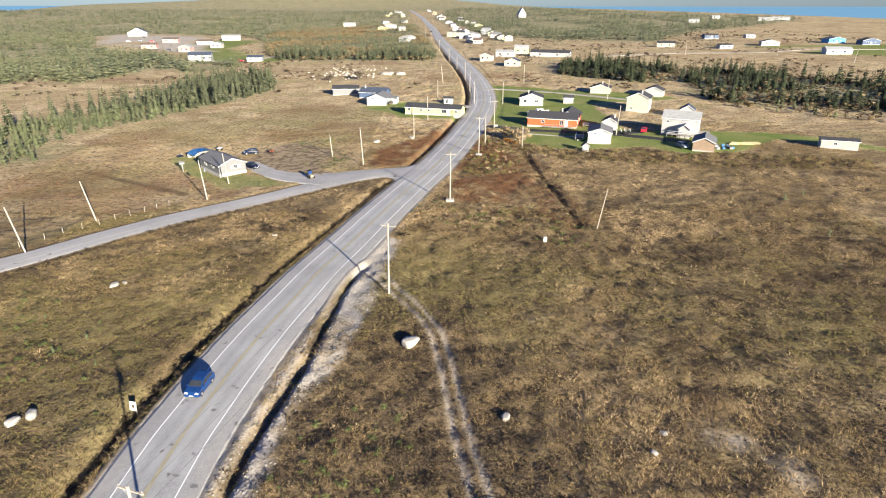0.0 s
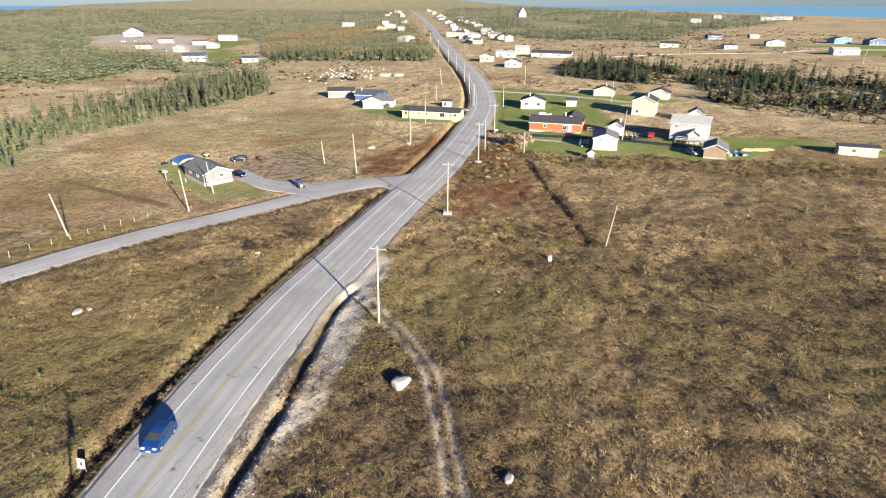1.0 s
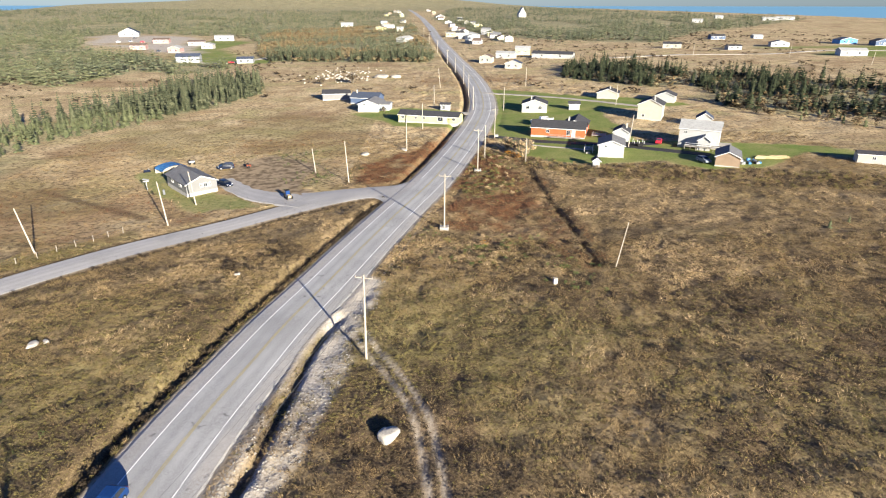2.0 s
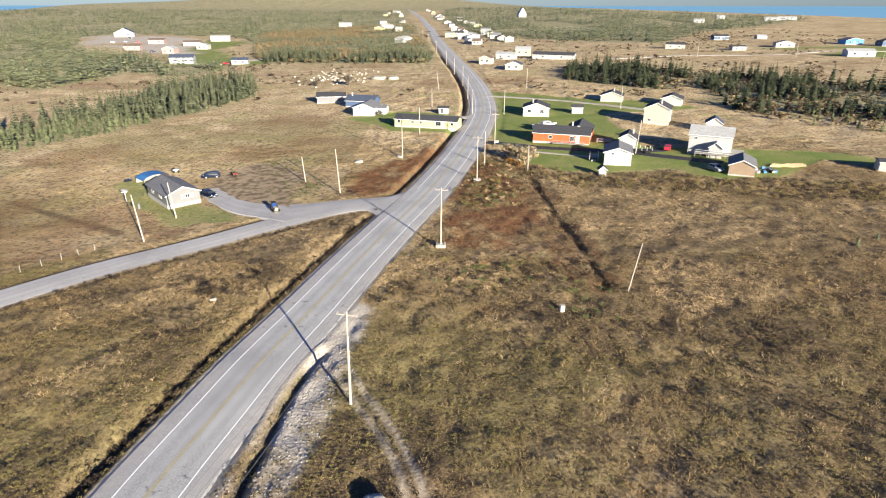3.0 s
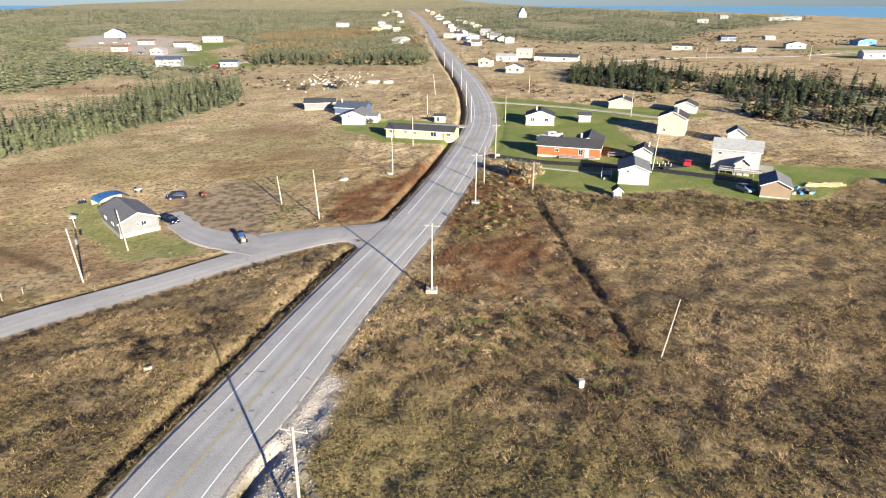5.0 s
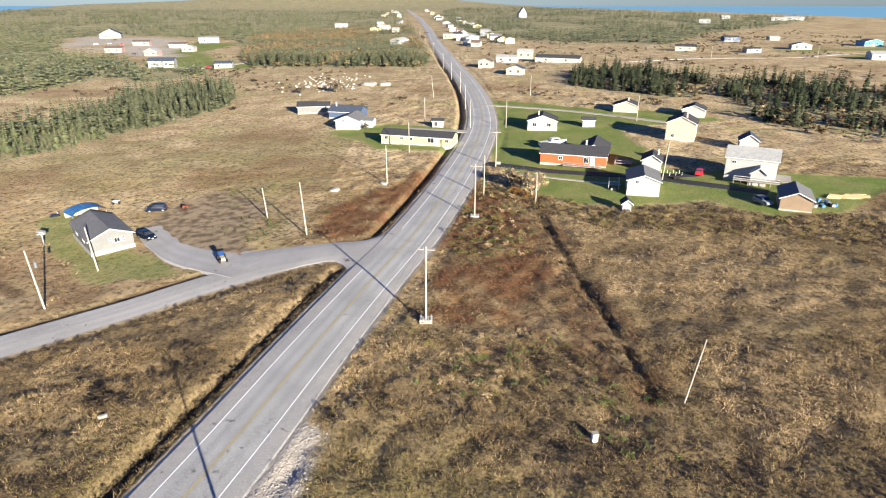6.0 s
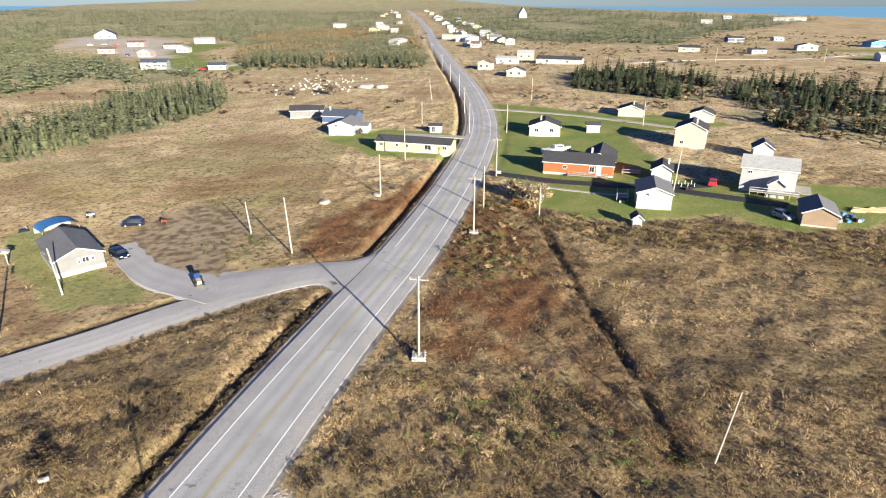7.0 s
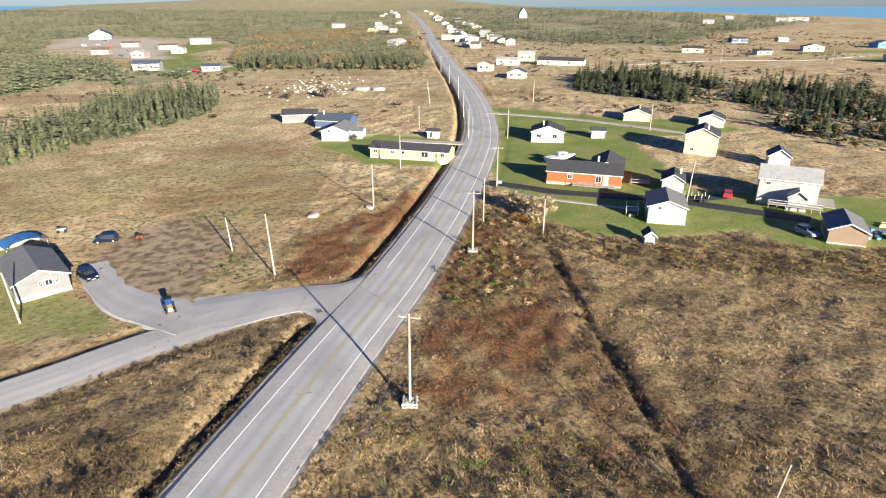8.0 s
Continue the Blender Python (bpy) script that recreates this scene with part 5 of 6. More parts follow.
# shrubs along the lawn's edge, the ditches and between the trees
r_ = np.random.default_rng(77)
BRUSH = [(22, 178), (28, 170), (40, 163), (66, 158), (80, 152), (112, 150), (112, 160), (84, 169), (68, 169), (58, 177), (40, 174.5), (28, 184)]
bp = spots(BRUSH, 1.5, 21)
shrubs = [bush_arrays(140 + k, 54, 0.9, 0.11) for k in range(6)]
kind_ = r_.random(len(bp))
for name, lo, hi, mat, lab in (("brush", 0, 0.4, "heath", "leafless brown brush along the lawn"), ("brush", 0.4, 0.72, "dry_grass", "dry ochre brush along the lawn"), ("brush", 0.72, 1.0, "olive", "olive brush along the lawn")):
    q = bp[(kind_ >= lo) & (kind_ < hi)]
    scatter(name, shrubs, bed(q[:, 0], q[:, 1], r_, (0.9, 1.5), (0.7, 1.5)), M[mat], lab, "brush")
south_verge = side_fine[(side_fine[:, 0] > -92) & (side_fine[:, 0] < -14)]
south_verge = np.concatenate([south_verge + np.array([2.9, -3.6]) + r_.normal(0, 0.35, south_verge.shape) for _ in range(5)])
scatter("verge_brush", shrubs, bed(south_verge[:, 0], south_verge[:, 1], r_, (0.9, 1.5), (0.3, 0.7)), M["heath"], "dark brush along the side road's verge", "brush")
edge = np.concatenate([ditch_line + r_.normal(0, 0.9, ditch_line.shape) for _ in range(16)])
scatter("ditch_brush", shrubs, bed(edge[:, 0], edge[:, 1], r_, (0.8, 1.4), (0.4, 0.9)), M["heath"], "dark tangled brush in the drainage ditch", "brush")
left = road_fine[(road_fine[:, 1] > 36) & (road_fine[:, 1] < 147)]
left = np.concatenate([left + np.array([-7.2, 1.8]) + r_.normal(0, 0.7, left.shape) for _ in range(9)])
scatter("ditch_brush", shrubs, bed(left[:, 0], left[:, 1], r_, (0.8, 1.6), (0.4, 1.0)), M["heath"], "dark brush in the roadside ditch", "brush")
blot = np.concatenate([r_.normal((cx, cy), (sx_, sy_), (k, 2)) for cx, cy, sx_, sy_, k in ((-33.5, 113, 1.8, 1.2, 26), (-27, 121, 1.5, 2, 14), (-15.5, 142, 2.0, 2.5, 40), (19, 118, 4, 3, 26), (34, 92, 4, 4, 22), (42, 70, 6, 5, 30), (12, 110, 5, 4, 24), (3, 41, 3, 3, 14), (-3, 112, 4, 3, 20), (40, 98, 6, 4, 22))])
scatter("dark_shrubs", shrubs, bed(blot[:, 0], blot[:, 1], r_, (0.9, 1.5), (0.5, 1.2)), M["heath"], "dark leafless shrubs on the moor", "shrub")
gp = np.concatenate([r_.normal((cx, cy), (sx_, sy_), (k, 2)) for cx, cy, sx_, sy_, k in ((9, 119, 5, 2.5, 46), (-7, 50, 3, 4, 22), (-12, 44, 3, 3, 16), (-30, 171, 5, 4, 50), (-50, 70, 5, 4, 30), (-62, 80, 5, 4, 26), (12, 160, 3, 8, 26), (24, 106, 3, 3, 20), (22, 112, 2, 2, 14), (-41, 192, 4, 5, 34))])
scatter("green_shrubs", shrubs, bed(gp[:, 0], gp[:, 1], r_, (0.8, 1.3), (0.4, 0.95)), M["green"], "low green shrubs among the dry grass", "shrub")
for poly_, gap_, tall_, seed_ in (([(0, 128), (3, 114), (12, 110), (22, 117), (20, 126), (8, 127)], 1.5, (0.4, 0.95), 41), ([(12, 203), (4, 168), (7, 152), (21, 152), (22.5, 176), (18, 196)], 1.5, (0.5, 1.15), 42), ([(-7, 126), (0, 139), (2, 131), (-3, 112), (-8, 110)], 1.3, (0.3, 0.7), 43)):
    q = spots(poly_, gap_, seed_)
    q = q[fbm(q[:, 0], q[:, 1], 5, 44, 2) > 0.42]
    kind_ = r_.random(len(q))
    for lo, hi, mat, lab in ((0, 0.35, "olive", "olive green bushes among the dead fern"), (0.35, 0.55, "green", "green bushes among the dead fern"), (0.55, 0.8, "heath", "bare brown bushes among the dead fern"), (0.8, 1.0, "straw", "pale dry bushes among the dead fern")):
        p_ = q[(kind_ >= lo) & (kind_ < hi)]
        scatter("fern_brush", shrubs, bed(p_[:, 0], p_[:, 1], r_, (1.0, 1.7), tall_), M[mat], lab, "brush")
dp = spots(SCRUB_D, 5.2, 22)
dp = np.concatenate([dp, spots(BELT_D, 6.0, 23)])
pick_ = r_.random(len(dp))
scatter("scrub", rough_bushes, placed(dp[pick_ < 0.6], 31, (1.0, 1.5), (1.2, 2.6)), M["heath"], "brown scrub at the foot of the spruces", "scrub")
scatter("scrub", rough_bushes, placed(dp[pick_ >= 0.6], 32, (1.0, 1.5), (1.2, 3.0)), M["autumn"], "ochre autumn scrub at the foot of the spruces", "scrub")
mp = np.stack([r_.uniform(-260, 420, 5200), r_.uniform(300, 900, 5200)], 1)
ok = (fbm(mp[:, 0], mp[:, 1], 30, 91, 3) > 0.52) & (lawns(mp[:, 0], mp[:, 1]) < 0.2) & (np.abs(mp[:, 0] - 15) > 25)
scatter("moor_scrub", rough_bushes, placed(mp[ok], 33, (1.3, 2.4), (0.7, 1.8)), M["heath"], "dark low scrub patches on the far moor", "scrub")


def shrub_thing(x, y, w, h, leaf, label, twigs=12, leaves=90):
    root = new("shrub")
    root.matrix_basis = pose(x, y, height_at(x, y), 0, 0, x * 37 % 360) @ Matrix.Diagonal((w, w, h, 1))
    tagged(root, label, "shrub")
    v, t_ = twig_arrays(int(x * 3 + y), twigs, 0.014)
    b_ = new("branch_work", fast_mesh("branch_work", v, t_, M["twig"]))
    b_.parent = root
    if leaf:
        v, t_ = bush_arrays(int(x + y), leaves, 0.9, 0.09)
        c_ = new("crown", fast_mesh("crown", v, t_, M[leaf]))
        c_.parent = root


for x, y in ((23.0, 191.5), (20.6, 193.5), (26.4, 190.0), (24.5, 186.5)):
    shrub_thing(x, y, 4.6, 4.6, "straw", "tall bare shrub with a few pale leaves", 34, 130)
for x, y in ((21.8, 187.0), (23.0, 184.5), (20.6, 188.2)):
    shrub_thing(x, y, 1.9, 1.8, "orange_leaf", "bright orange autumn shrub beside the road", 14, 140)
shrub_thing(9.5, 121.5, 1.6, 1.3, "orange_leaf", "small orange-leaved shrub on the moor", 8, 40)
for x, y, w in ((-44, 352, 7.5), (-60, 350, 5.5), (2, 268, 3), (-20, 262, 3)):
    shrub_thing(x, y, w, w * 0.8, "heath", "bare dark tree by the rubble heap" if y > 300 else "dark garden bush beside the house", 26, 150)


# ---------- boulders and heaps ----------
def boulder(x, y, size, mat, seed, label, name="boulder", sink=0.25):
    bm = bmesh.new()
    bmesh.ops.create_icosphere(bm, subdivisions=3, radius=0.5)
    for v in bm.verts:
        k = 1 + 0.35 * noise.noise(v.co * 2.2 + Vector((seed, seed * 2, 0))) + 0.1 * noise.noise(v.co * 6 + Vector((seed, 0, 0)))
        v.co = Vector((max(-0.42, min(0.42, v.co.x * k)) * size[0], v.co.y * k * size[1], max(-0.3, min(0.4, v.co.z * k)) * size[2]))
    ob = part(name, bm, M[mat], None, smooth=True)
    ob.matrix_basis = pose(x, y, height_at(x, y) + size[2] * (0.5 - sink) * 0.8, 0, 0, seed * 40)
    return tagged(ob, label, "boulder" if name == "boulder" else "heap")


boulder(-3.8, 69.6, (2.6, 1.8, 1.4), "rock", 1, "large pale boulder in the heath beside the track")
boulder(7.1, 54.6, (1.6, 0.9, 0.6), "rock", 2, "flat white stone half sunk in the heath")
boulder(21.1, 48.4, (0.9, 0.6, 0.5), "rock", 3, "small white stone in the heath")
boulder(23.0, 51.3, (0.9, 0.7, 0.5), "dark_rock", 4, "small grey stone in the heath")
boulder(-44.8, 55.9, (1.3, 1.7, 1.0), "dark_rock", 5, "grey boulder on the olive heath")
boulder(-46.3, 54.9, (1.8, 1.1, 1.0), "dark_rock", 6, "grey boulder leaning on another")
boulder(-51.8, 88.9, (2.0, 1.3, 0.7), "rock", 7, "white rock outcrop in the olive heath")
boulder(-50.6, 89.8, (1.1, 0.8, 0.6), "rock", 8, "white rock outcrop in the olive heath")
boulder(4.6, 43.0, (0.9, 0.7, 0.5), "rock", 9, "white stone beside the dirt track")
boulder(-31.6, 110.4, (1.1, 0.7, 0.5), "rock", 10, "small pale stone in the grass")
boulder(-19.9, 193.0, (3.2, 2.2, 1.0), "lane", 11, "low heap of pale sand on the moor", "sand_heap")
boulder(-8.9, 196.8, (2.4, 1.6, 0.8), "lane", 12, "low heap of pale sand at a pole's foot", "sand_heap")
boulder(-31.0, 373.0, (9, 6, 3.0), "lane", 13, "heap of pale gravel on the moor", "gravel_heap")
boulder(-23.0, 374.0, (7, 5, 2.6), "lane", 14, "heap of pale gravel on the moor", "gravel_heap")
proto = boulder(-55, 380, (1.7, 1.3, 1.2), "rock", 15, "pale block in a field of quarried rubble")
tagged(proto, group="rubble field")
r = random.Random(8)
for k in range(110):
    x, y = r.gauss(-54, 9), r.gauss(385, 17)
    s = r.uniform(0.35, 0.9)
    copy_thing(proto, pose(x, y, float(lie(x, y)) + 0.2, 0, 0, r.uniform(0, 360)) @ Matrix.Diagonal((s, s, s, 1)))
r = random.Random(9)


def pebble_arrays(seed):
    q = random.Random(seed)
    v = np.array([(q.uniform(0.6, 1.1), 0, 0), (0, q.uniform(0.6, 1.1), 0), (-q.uniform(0.6, 1.1), 0, 0), (0, -q.uniform(0.6, 1.1), 0), (0.1, 0.1, q.uniform(0.5, 0.9)), (0, 0, -0.3)])
    return v, np.array([(0, 1, 4), (1, 2, 4), (2, 3, 4), (3, 0, 4)])


rg = np.random.default_rng(19)
gp_ = np.stack([rg.uniform(-22, -7, 14000), rg.uniform(38, 112, 14000)], 1)
sel = rg.random(len(gp_)) < covers(gp_[:, 0], gp_[:, 1])[2] * 0.8
rd_, _ = line_distance(gp_[:, 0], gp_[:, 1], road_line)
gp_ = gp_[sel & (rd_ > 5.6)]
scatter("gravel", [pebble_arrays(k) for k in range(6)], bed(gp_[:, 0], gp_[:, 1], rg, (0.9, 1.2), (0.05, 0.2)), M["rock"], "loose pale rubble beside the road and ditch", "gravel")


# ---------- fence, sign, marker ----------
fence = tagged(new("fence"), "old wire fence on weathered posts along the side road", "fence")
FENCE = [(-90, 93.5), (-86, 98), (-82, 102), (-78.8, 107.5), (-76.4, 111.4), (-74.6, 114.6), (-72.6, 117.8), (-70.6, 120.7), (-68.8, 123.6), (-67.0, 126.6), (-65.1, 129.3), (-63.4, 131.7), (-61.6, 133.9)]
for k, (x, y) in enumerate(FENCE):
    bm = bmesh.new()
    rod(bm, (0, 0, -0.3), (0.06 * (-1) ** k, 0.05, 1.25), 0.065, 0.05, 7)
    o = part("post", bm, M["pole"], fence)
    o.matrix_basis = pose(x, y, height_at(x, y))
for (ax, ay), (bx_, by_) in zip(FENCE, FENCE[1:]):
    for h in (0.55, 1.05):
        bm = bmesh.new()
        rod(bm, (ax, ay, height_at(ax, ay) + h), (bx_, by_, height_at(bx_, by_) + h), 0.012, 0.012, 4)
        part("wire", bm, M["wire"], fence)

sign = tagged(new("sign_board"), "white back of a small road sign on posts", "road sign")
sign.matrix_basis = pose(-34.4, 57.4, height_at(-34.4, 57.4), 0, 0, -15)
bm = bmesh.new()
box(bm, (0.9, 0.04, 1.1), (0, 0, 1.35), (-8, 0, 0), 0.012)
part("panel", bm, M["white_trim"], sign)
bm = bmesh.new()
box(bm, (0.26, 0.012, 0.4), (0.05, -0.03, 1.35), (-8, 0, 0))
part("symbol", bm, M["heath"], sign, "dark arrow-shaped mark")
for u in (-0.3, 0.3):
    bm = bmesh.new()
    box(bm, (0.08, 0.08, 1.9), (u, 0.07, 0.8))
    part("post", bm, M["pole"], sign)

marker = tagged(new("marker_block"), "white-painted marker block standing in the heath", "marker")
marker.matrix_basis = pose(19.4, 105.6, height_at(19.4, 105.6), 0, 0, 12)
bm = bmesh.new()
box(bm, (0.6, 0.5, 1.0), (0, 0, 0.42), (0, 0, 0), 0.04)
part("body", bm, M["white_trim"], marker)
bm = bmesh.new()
box(bm, (0.68, 0.57, 0.08), (0, 0, 0.95), (0, 0, 0), 0.02)
part("cap", bm, M["pole"], marker)


# ---------- vehicles ----------
def paint(name, color):
    m_, n_2, l_2, b_2 = shader(name, 0.35, 0.0)
    b_2.inputs["Coat Weight"].default_value = 0.3
    c_ = mix_color(n_2, l_2, noise_fac(n_2, l_2, 3.0), color, tuple(q * 0.8 for q in color))
    l_2.new(c_, b_2.inputs["Base Color"])
    return m_


PAINT = {k: paint("car_paint_" + k, c) for k, c in {"blue": (0.012, 0.05, 0.18), "navy": (0.008, 0.014, 0.035), "red": (0.55, 0.03, 0.05), "grey": (0.22, 0.25, 0.30), "white": (0.8, 0.8, 0.8)}.items()}
LAMP = plain("lamp_glass", (0.75, 0.76, 0.78), 0.15, vary=0.05)
TAIL = plain("tail_lamp_glass", (0.4, 0.02, 0.02), 0.2, vary=0.05)


def car(x, y, yaw, color, label, tall=1.0, name="car"):
    """A hatchback, nose towards yaw."""
    root = new(name)
    root.matrix_basis = pose(x, y, float(lie(x, y)) + 0.13, 0, 0, yaw)
    tagged(root, label, "car")
    side = [(-2.12, 0.32), (-2.16, 0.6), (-2.08, 0.98), (-1.98, 1.06), (-1.5, 1.50), (-0.2, 1.55), (0.35, 1.46), (1.12, 1.02), (1.85, 0.86), (2.1, 0.66), (2.14, 0.36), (1.9, 0.24), (-1.95, 0.24)]
    bm = bmesh.new()
    rows = []
    for s_, k in ((-1, 0.94), (-0.93, 1.0), (0.93, 1.0), (1, 0.94)):
        ring = []
        for px, pz in side:
            narrow = 1 - 0.42 * max(0, pz - 1.0)
            ring.append(bm.verts.new((px * (0.97 if abs(s_) == 1 else 1), 0.89 * s_ * narrow, (0.24 + (pz - 0.24) * tall) if k == 1 else 0.27 + (pz - 0.27) * tall * 0.985)))
        rows.append(ring)
    for a, b_ in zip(rows, rows[1:]):
        for k in range(len(side)):
            j = (k + 1) % len(side)
            bm.faces.new((a[k], a[j], b_[j], b_[k]))
    bm.faces.new(rows[0][::-1])
    bm.faces.new(rows[-1])
    part("body", bm, PAINT[color], root)
    z_ = lambda pz: 0.24 + (pz - 0.24) * tall
    for s_ in (-1, 1):
        bm = bmesh.new()
        for quad in ([(-1.75, 1.08), (-1.4, 1.42), (-0.45, 1.46), (-0.45, 1.06)], [(-0.37, 1.06), (-0.37, 1.46), (0.3, 1.38), (0.92, 1.04)]):
            f = [bm.verts.new((px, s_ * (0.89 * (1 - 0.42 * max(0, pz - 1.0)) + 0.012), z_(pz))) for px, pz in quad]
            bm.faces.new(f)
        part("side_window", bm, M["glass"], root)
        bm = bmesh.new()
        box(bm, (0.14, 0.2, 0.13), (0.85, s_ * 0.98, z_(1.05)), (0, 0, 0), 0.02)
        part("mirror", bm, PAINT[color], root)
        bm = bmesh.new()
        box(bm, (0.3, 0.42, 0.15), (1.93, s_ * 0.62, z_(0.72)), (0, 18, 0), 0.02)
        part("headlight", bm, LAMP, root)
        bm = bmesh.new()
        box(bm, (0.1, 0.3, 0.25), (-2.09, s_ * 0.68, z_(0.86)), (0, 0, 0), 0.02)
        part("tail_light", bm, TAIL, root)
    for nm, quad in (("windscreen", [(0.42, 1.44), (1.08, 1.06)]), ("rear_window", [(-1.55, 1.46), (-1.93, 1.12)])):
        (x0, z0), (x1, z1) = quad
        up = 0.03
        bm = bmesh.new()
        w0, w1 = 0.66, 0.76
        sg = 0.02 if x1 > x0 else -0.02
        bm.faces.new([bm.verts.new(q) for q in ((x0 + sg, -w0, z_(z0) + up), (x1 + sg, -w1, z_(z1) + up), (x1 + sg, w1, z_(z1) + up), (x0 + sg, w0, z_(z0) + up))])
        part(nm, bm, M["glass"], root)
    bm = bmesh.new()
    box(bm, (0.04, 0.5, 0.12), (2.14, 0, z_(0.5)), (0, 0, 0), 0.01)
    part("number_plate", bm, M["white_trim"], root)
    for wx in (-1.3, 1.32):
        for s_ in (-1, 1):
            bm = bmesh.new()
            rod(bm, (wx, s_ * 0.70, 0.32), (wx, s_ * 0.91, 0.32), 0.32, 0.32, 18)
            w_ = part("wheel", bm, M["tyre"], root)
            bm = bmesh.new()
            rod(bm, (wx, s_ * 0.86, 0.32), (wx, s_ * 0.925, 0.32), 0.2, 0.2, 12)
            part("rim", bm, M["rim"], w_)
    return root


car(-27.9, 60.4, -96, "blue", "bright blue hatchback driving on the road")
car(-56.6, 182.6, 197, "navy", "dark blue estate car parked on the grass", 1.08)
car(-51.8, 166.8, -38, "navy", "dark blue car parked beside the bungalow")
car(66.8, 200.4, 68, "red", "red car parked on the asphalt drive")
car(71.0, 177.4, -75, "grey", "blue-grey car parked in the garage's shade")
car(-24.0, 266.5, 10, "navy", "dark car parked beside the pale house")
car(-146, 474, 0, "red", "red car parked beside the grey bungalow")
for x, y, c_ in ((-330, 690, "white"), (-322, 700, "grey"), (-305, 690, "red"), (-345, 760, "navy"), (-240, 575, "navy")):
    car(x, y, 30, c_, "car parked in the gravel clearing", 1.1)


# ---------- yard things ----------
def thing(name, x, y, yaw, label, category, lift=0.0):
    root = new(name)
    root.matrix_basis = pose(x, y, height_at(x, y) + lift, 0, 0, yaw)
    return tagged(root, label, category)


def add(root, name, mat, size, at, rot=(0, 0, 0), bevel=0.02, label=""):
    bm = bmesh.new()
    box(bm, size, at, rot, bevel)
    return part(name, bm, mat, root, label)


def wheel(root, x, y, r_2, w):
    bm = bmesh.new()
    rod(bm, (x, y - w / 2, r_2), (x, y + w / 2, r_2), r_2, r_2, 14)
    return part("wheel", bm, M["tyre"], root)


shelter = thing("tarp_shelter", -71.0, 176.2, 50, "lean shelter roofed with a blue tarpaulin", "shelter")
bm = bmesh.new()
n_ = 9
rows = []
for i in range(n_):
    a = math.pi * i / (n_ - 1)
    rows.append([bm.verts.new((3.4 - 3.4 * math.cos(a), yy, 1.3 + 1.1 * math.sin(a))) for yy in (0, 2.2, 4.6)])
for a, b_ in zip(rows, rows[1:]):
    for j in range(2):
        bm.faces.new((a[j], b_[j], b_[j + 1], a[j + 1]))
bmesh.ops.solidify(bm, geom=bm.faces[:], thickness=0.05)
part("tarpaulin", bm, M["tarp"], shelter)
for px in (0.08, 6.72):
    for py in (0.1, 4.5):
        add(shelter, "post", M["pole"], (0.1, 0.1, 1.5), (px, py, 0.6))
add(shelter, "wall", M["deck"], (6.6, 0.06, 1.3), (3.4, 4.4, 0.65))

post = thing("bird_table", -70.2, 164.5, 10, "white bird table on a post in the lawn", "bird table")
add(post, "post", M["white_trim"], (0.16, 0.16, 2.3), (0, 0, 1.1))
add(post, "table", M["white_trim"], (1.3, 0.9, 0.12), (0, 0, 2.3))
add(post, "roof", ROOFS["pale"], (1.4, 1.0, 0.1), (0, 0, 2.75), (0, 12, 0))

digger = thing("lawn_tractor", -33.2, 154.0, -60, "small yellow and blue tractor parked on the drive", "tractor", 0.1)
add(digger, "body", M["timber"], (1.5, 0.7, 0.5), (0.5, 0, 0.65), label="yellow engine hood")
add(digger, "cab", PAINT["blue"], (1.0, 0.9, 1.1), (-0.6, 0, 1.2))
add(digger, "cab_roof", M["tyre"], (1.1, 1.0, 0.1), (-0.6, 0, 1.8))
for px, rr in ((-0.7, 0.5), (0.9, 0.32)):
    for s_ in (-0.6, 0.6):
        wheel(digger, px, s_, rr, 0.28)

red = thing("red_wagon", -50.7, 183.4, 20, "rusty red farm machine on the bare soil", "machine")
add(red, "hopper", plain("rusty_red_iron", (0.20, 0.055, 0.03), 0.8, vary=0.4, scale=4), (1.2, 0.9, 0.55), (0, 0, 0.7))
add(red, "engine", M["tyre"], (0.5, 0.6, 0.35), (-0.2, 0, 1.1))
for s_ in (-0.5, 0.5):
    wheel(red, 0, s_, 0.35, 0.16)

mower = thing("machine", -67.9, 187.9, 30, "grey and black machine standing in the grass", "machine")
add(mower, "body", M["metal"], (1.6, 0.8, 0.6), (0, 0, 0.6))
add(mower, "seat", M["tyre"], (0.5, 0.5, 0.4), (-0.5, 0, 1.0))
for px in (-0.6, 0.6):
    for s_ in (-0.5, 0.5):
        wheel(mower, px, s_, 0.3, 0.2)
sled = thing("snow_machine", -77.0, 180.0, 40, "small dark snow machine parked on the lawn", "machine")
add(sled, "hull", PAINT["navy"], (1.6, 0.6, 0.4), (0, 0, 0.4))
add(sled, "screen", M["white_trim"], (0.1, 0.5, 0.5), (0.5, 0, 0.8), (0, -25, 0))
add(sled, "runner", M["tyre"], (1.9, 0.5, 0.2), (0, 0, 0.12))

boat = thing("boat", 37.0, 231.2, 20, "white motor boat on a stand behind the orange bungalow", "boat")
bm = bmesh.new()
rings = []
for i in range(9):
    f = i / 8
    w = 1.15 * (1 - f ** 3) + 0.02
    keel = 0.5 + 0.5 * f ** 3
    rings.append([bm.verts.new((-3.4 + 6.8 * f, s_ * w * k_, z2)) for s_, k_, z2 in ((1, 1, 1.7 + 0.35 * f), (1, 0.8, 1.0 + 0.3 * f), (1, 0.05, keel), (-1, 0.05, keel), (-1, 0.8, 1.0 + 0.3 * f), (-1, 1, 1.7 + 0.35 * f))])
for a, b_ in zip(rings, rings[1:]):
    for k in range(6):
        j = (k + 1) % 6
        bm.faces.new((a[k], a[j], b_[j], b_[k]))
bm.faces.new(rings[0])
bm.faces.new(rings[-1])
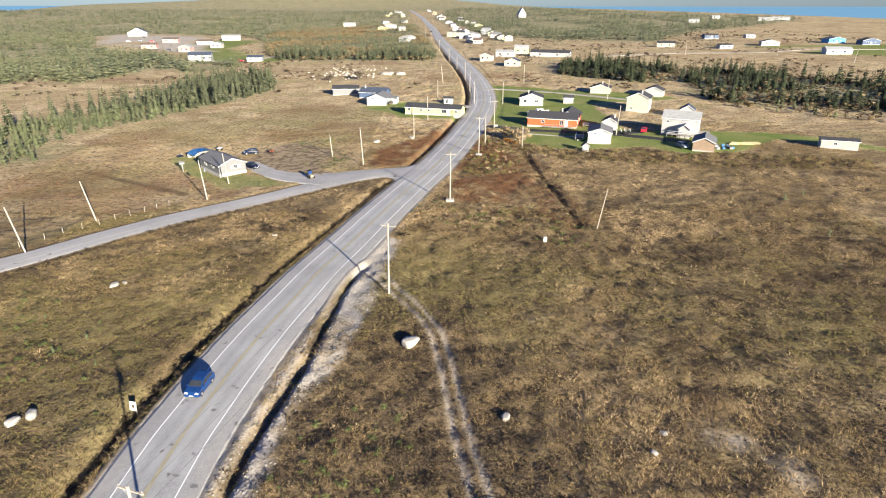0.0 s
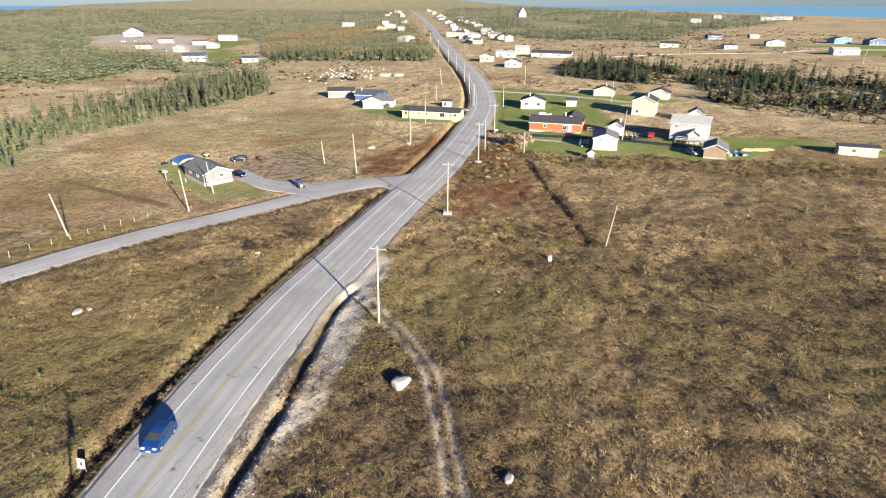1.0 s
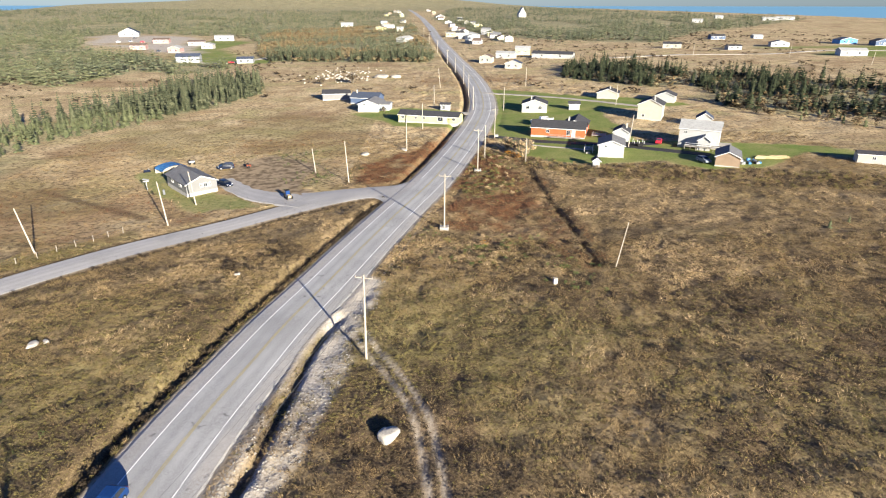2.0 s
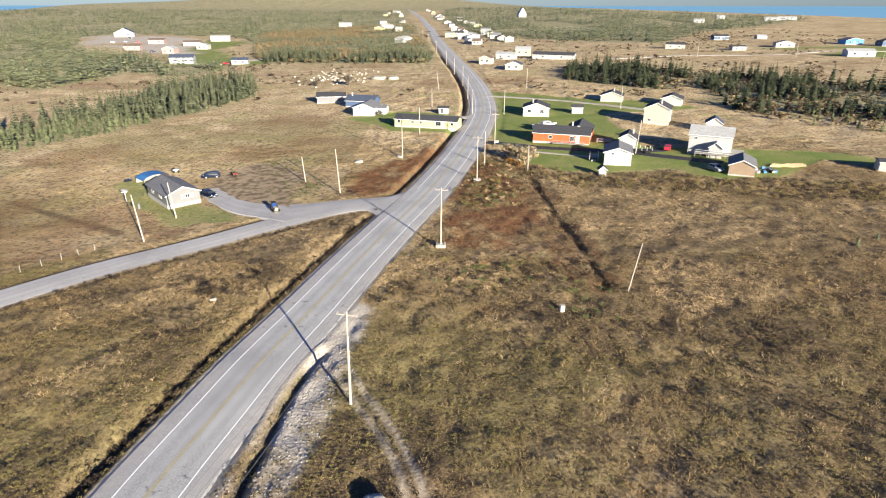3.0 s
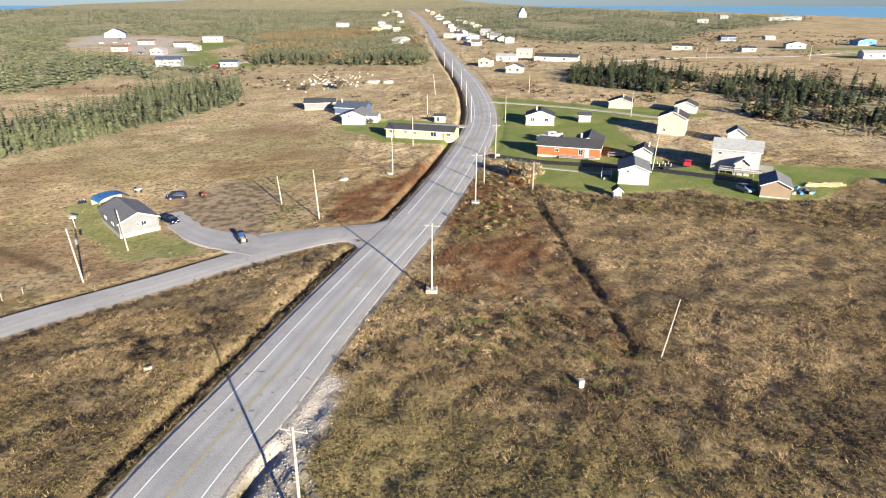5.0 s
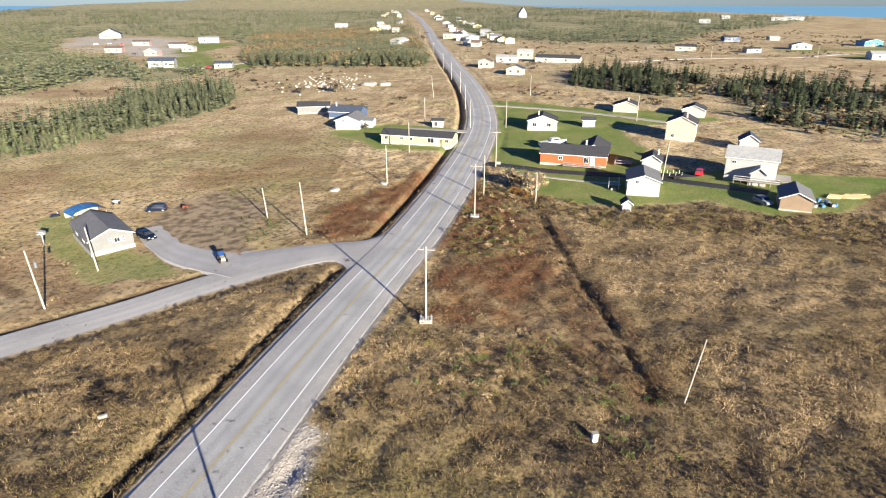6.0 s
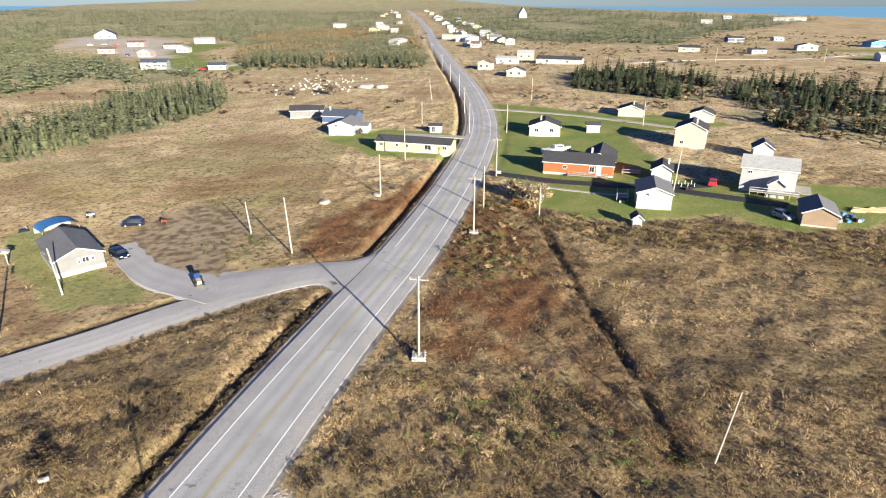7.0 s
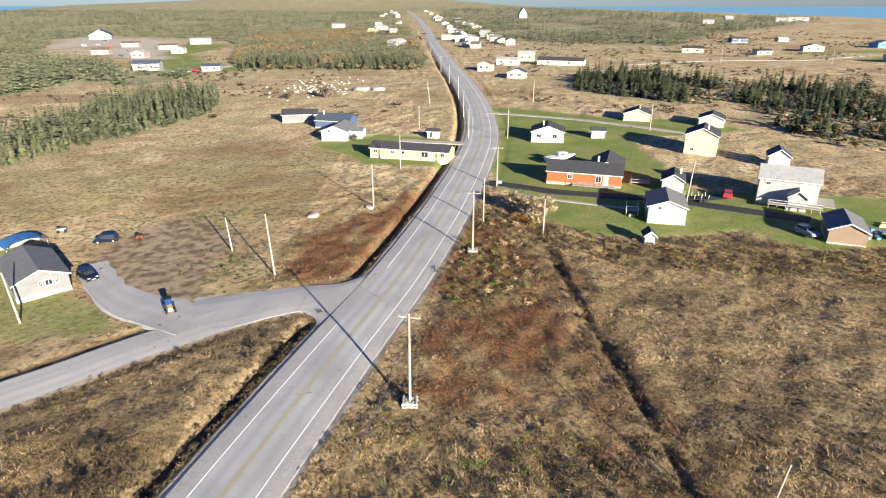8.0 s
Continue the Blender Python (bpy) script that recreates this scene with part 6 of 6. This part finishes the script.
part("hull", bm, M["white_trim"], boat)
add(boat, "cabin", M["white_trim"], (2.2, 1.6, 0.9), (0.2, 0, 2.2), bevel=0.15)
add(boat, "cabin_window", M["glass"], (1.6, 1.63, 0.35), (0.3, 0, 2.3))
for px in (-2.2, 1.6):
    add(boat, "stand", M["deck"], (0.2, 2.0, 0.8), (px, 0, 0.35))
boat.scale = (1.25, 1.15, 1.1)

flat = thing("flatbed_trailer", 58.4, 197.6, -5, "black flatbed trailer with pale stake posts", "trailer", 0.1)
add(flat, "bed", M["tyre"], (6.4, 2.3, 0.18), (0, 0, 0.75))
for k in range(5):
    for s_ in (-1.1, 1.1):
        add(flat, "stake", M["white_trim"], (0.1, 0.08, 0.9), (-2.8 + k * 1.4, s_, 1.25))
for px in (1.4, 2.2):
    for s_ in (-1.0, 1.0):
        wheel(flat, px, s_, 0.36, 0.24)
add(flat, "drawbar", M["metal"], (1.6, 0.12, 0.12), (-3.9, 0, 0.6))

deck2 = thing("patio_deck", 49.3, 210.5, -18, "wooden deck with garden furniture behind the bungalow", "deck")
add(deck2, "planking", M["deck"], (4.5, 3.4, 0.14), (1.9, 1.6, 0.6))
for px in (0, 3.9):
    for py in (0.1, 3.1):
        add(deck2, "post", M["deck"], (0.12, 0.12, 1.5), (px, py, 0.5))
add(deck2, "rail", M["deck"], (4.4, 0.08, 0.1), (1.9, -0.05, 1.35))
porch = thing("side_porch", 42.2, 189.8, -15, "white railed side porch of the gabled house", "porch")
add(porch, "planking", M["deck"], (2.4, 3.2, 0.14), (1.2, 1.6, 1.0))
for px in (0.1, 2.3):
    for py in (0.1, 3.1):
        add(porch, "post", M["white_trim"], (0.12, 0.12, 2.1), (px, py, 0.9))
add(porch, "rail", M["white_trim"], (2.3, 0.07, 0.09), (1.2, 0.05, 1.85))
add(porch, "step", M["deck"], (1.2, 0.9, 0.5), (1.2, -0.4, 0.25))
bdeck = thing("front_deck", 35.8, 209.5, -17.5, "weathered plank deck along the orange bungalow", "deck")
add(bdeck, "planking", M["deck"], (9.5, 1.6, 0.12), (4.6, 0.6, 0.45))
for k in range(8):
    add(bdeck, "baluster", M["deck"], (0.1, 0.1, 1.0), (0.1 + k * 1.28, -0.15, 0.8))
add(bdeck, "rail", M["deck"], (9.4, 0.08, 0.09), (4.6, -0.15, 1.3))

r = random.Random(4)
for k in range(16):
    x, y = 81.0 + r.uniform(-1.8, 3.8), 176.5 + r.uniform(-2.2, 2.2)
    c_ = thing("crate", x, y, r.uniform(0, 90), "jumbled pale crate in the yard beside the garage", "crate")
    add(c_, "box", [M["white_trim"], M["tarp"], M["metal"], M["tyre"]][k % 4], (r.uniform(0.5, 1.2), r.uniform(0.4, 0.8), r.uniform(0.3, 0.8)), (0, 0, 0.3))
    add(c_, "lid", M["metal"], (0.5, 0.4, 0.05), (0, 0, 0.72))
for k in range(14):
    x, y = 90.5 + r.uniform(-3.5, 3.5), 181.0 + r.uniform(-1.0, 1.0)
    t_ = thing("timber_stack", x, y, -20 + r.uniform(-14, 14), "stack of fresh yellow timber on the grass", "timber")
    tagged(t_, group="timber stacks")
    for j in range(3):
        add(t_, "plank", M["timber"], (2.6, 0.28, 0.2), (0.1 * j, 0.15 * (j - 1), 0.12 + 0.2 * (j % 2)), (0, 0, r.uniform(-8, 8)))
stone = thing("driveway_post", 19.6, 213.5, 0, "grey stone block at the driveway's mouth", "post")
add(stone, "block", M["concrete"], (1.0, 0.8, 0.7), (0, 0, 0.3))
add(stone, "cap", M["concrete"], (1.1, 0.9, 0.1), (0, 0, 0.7))
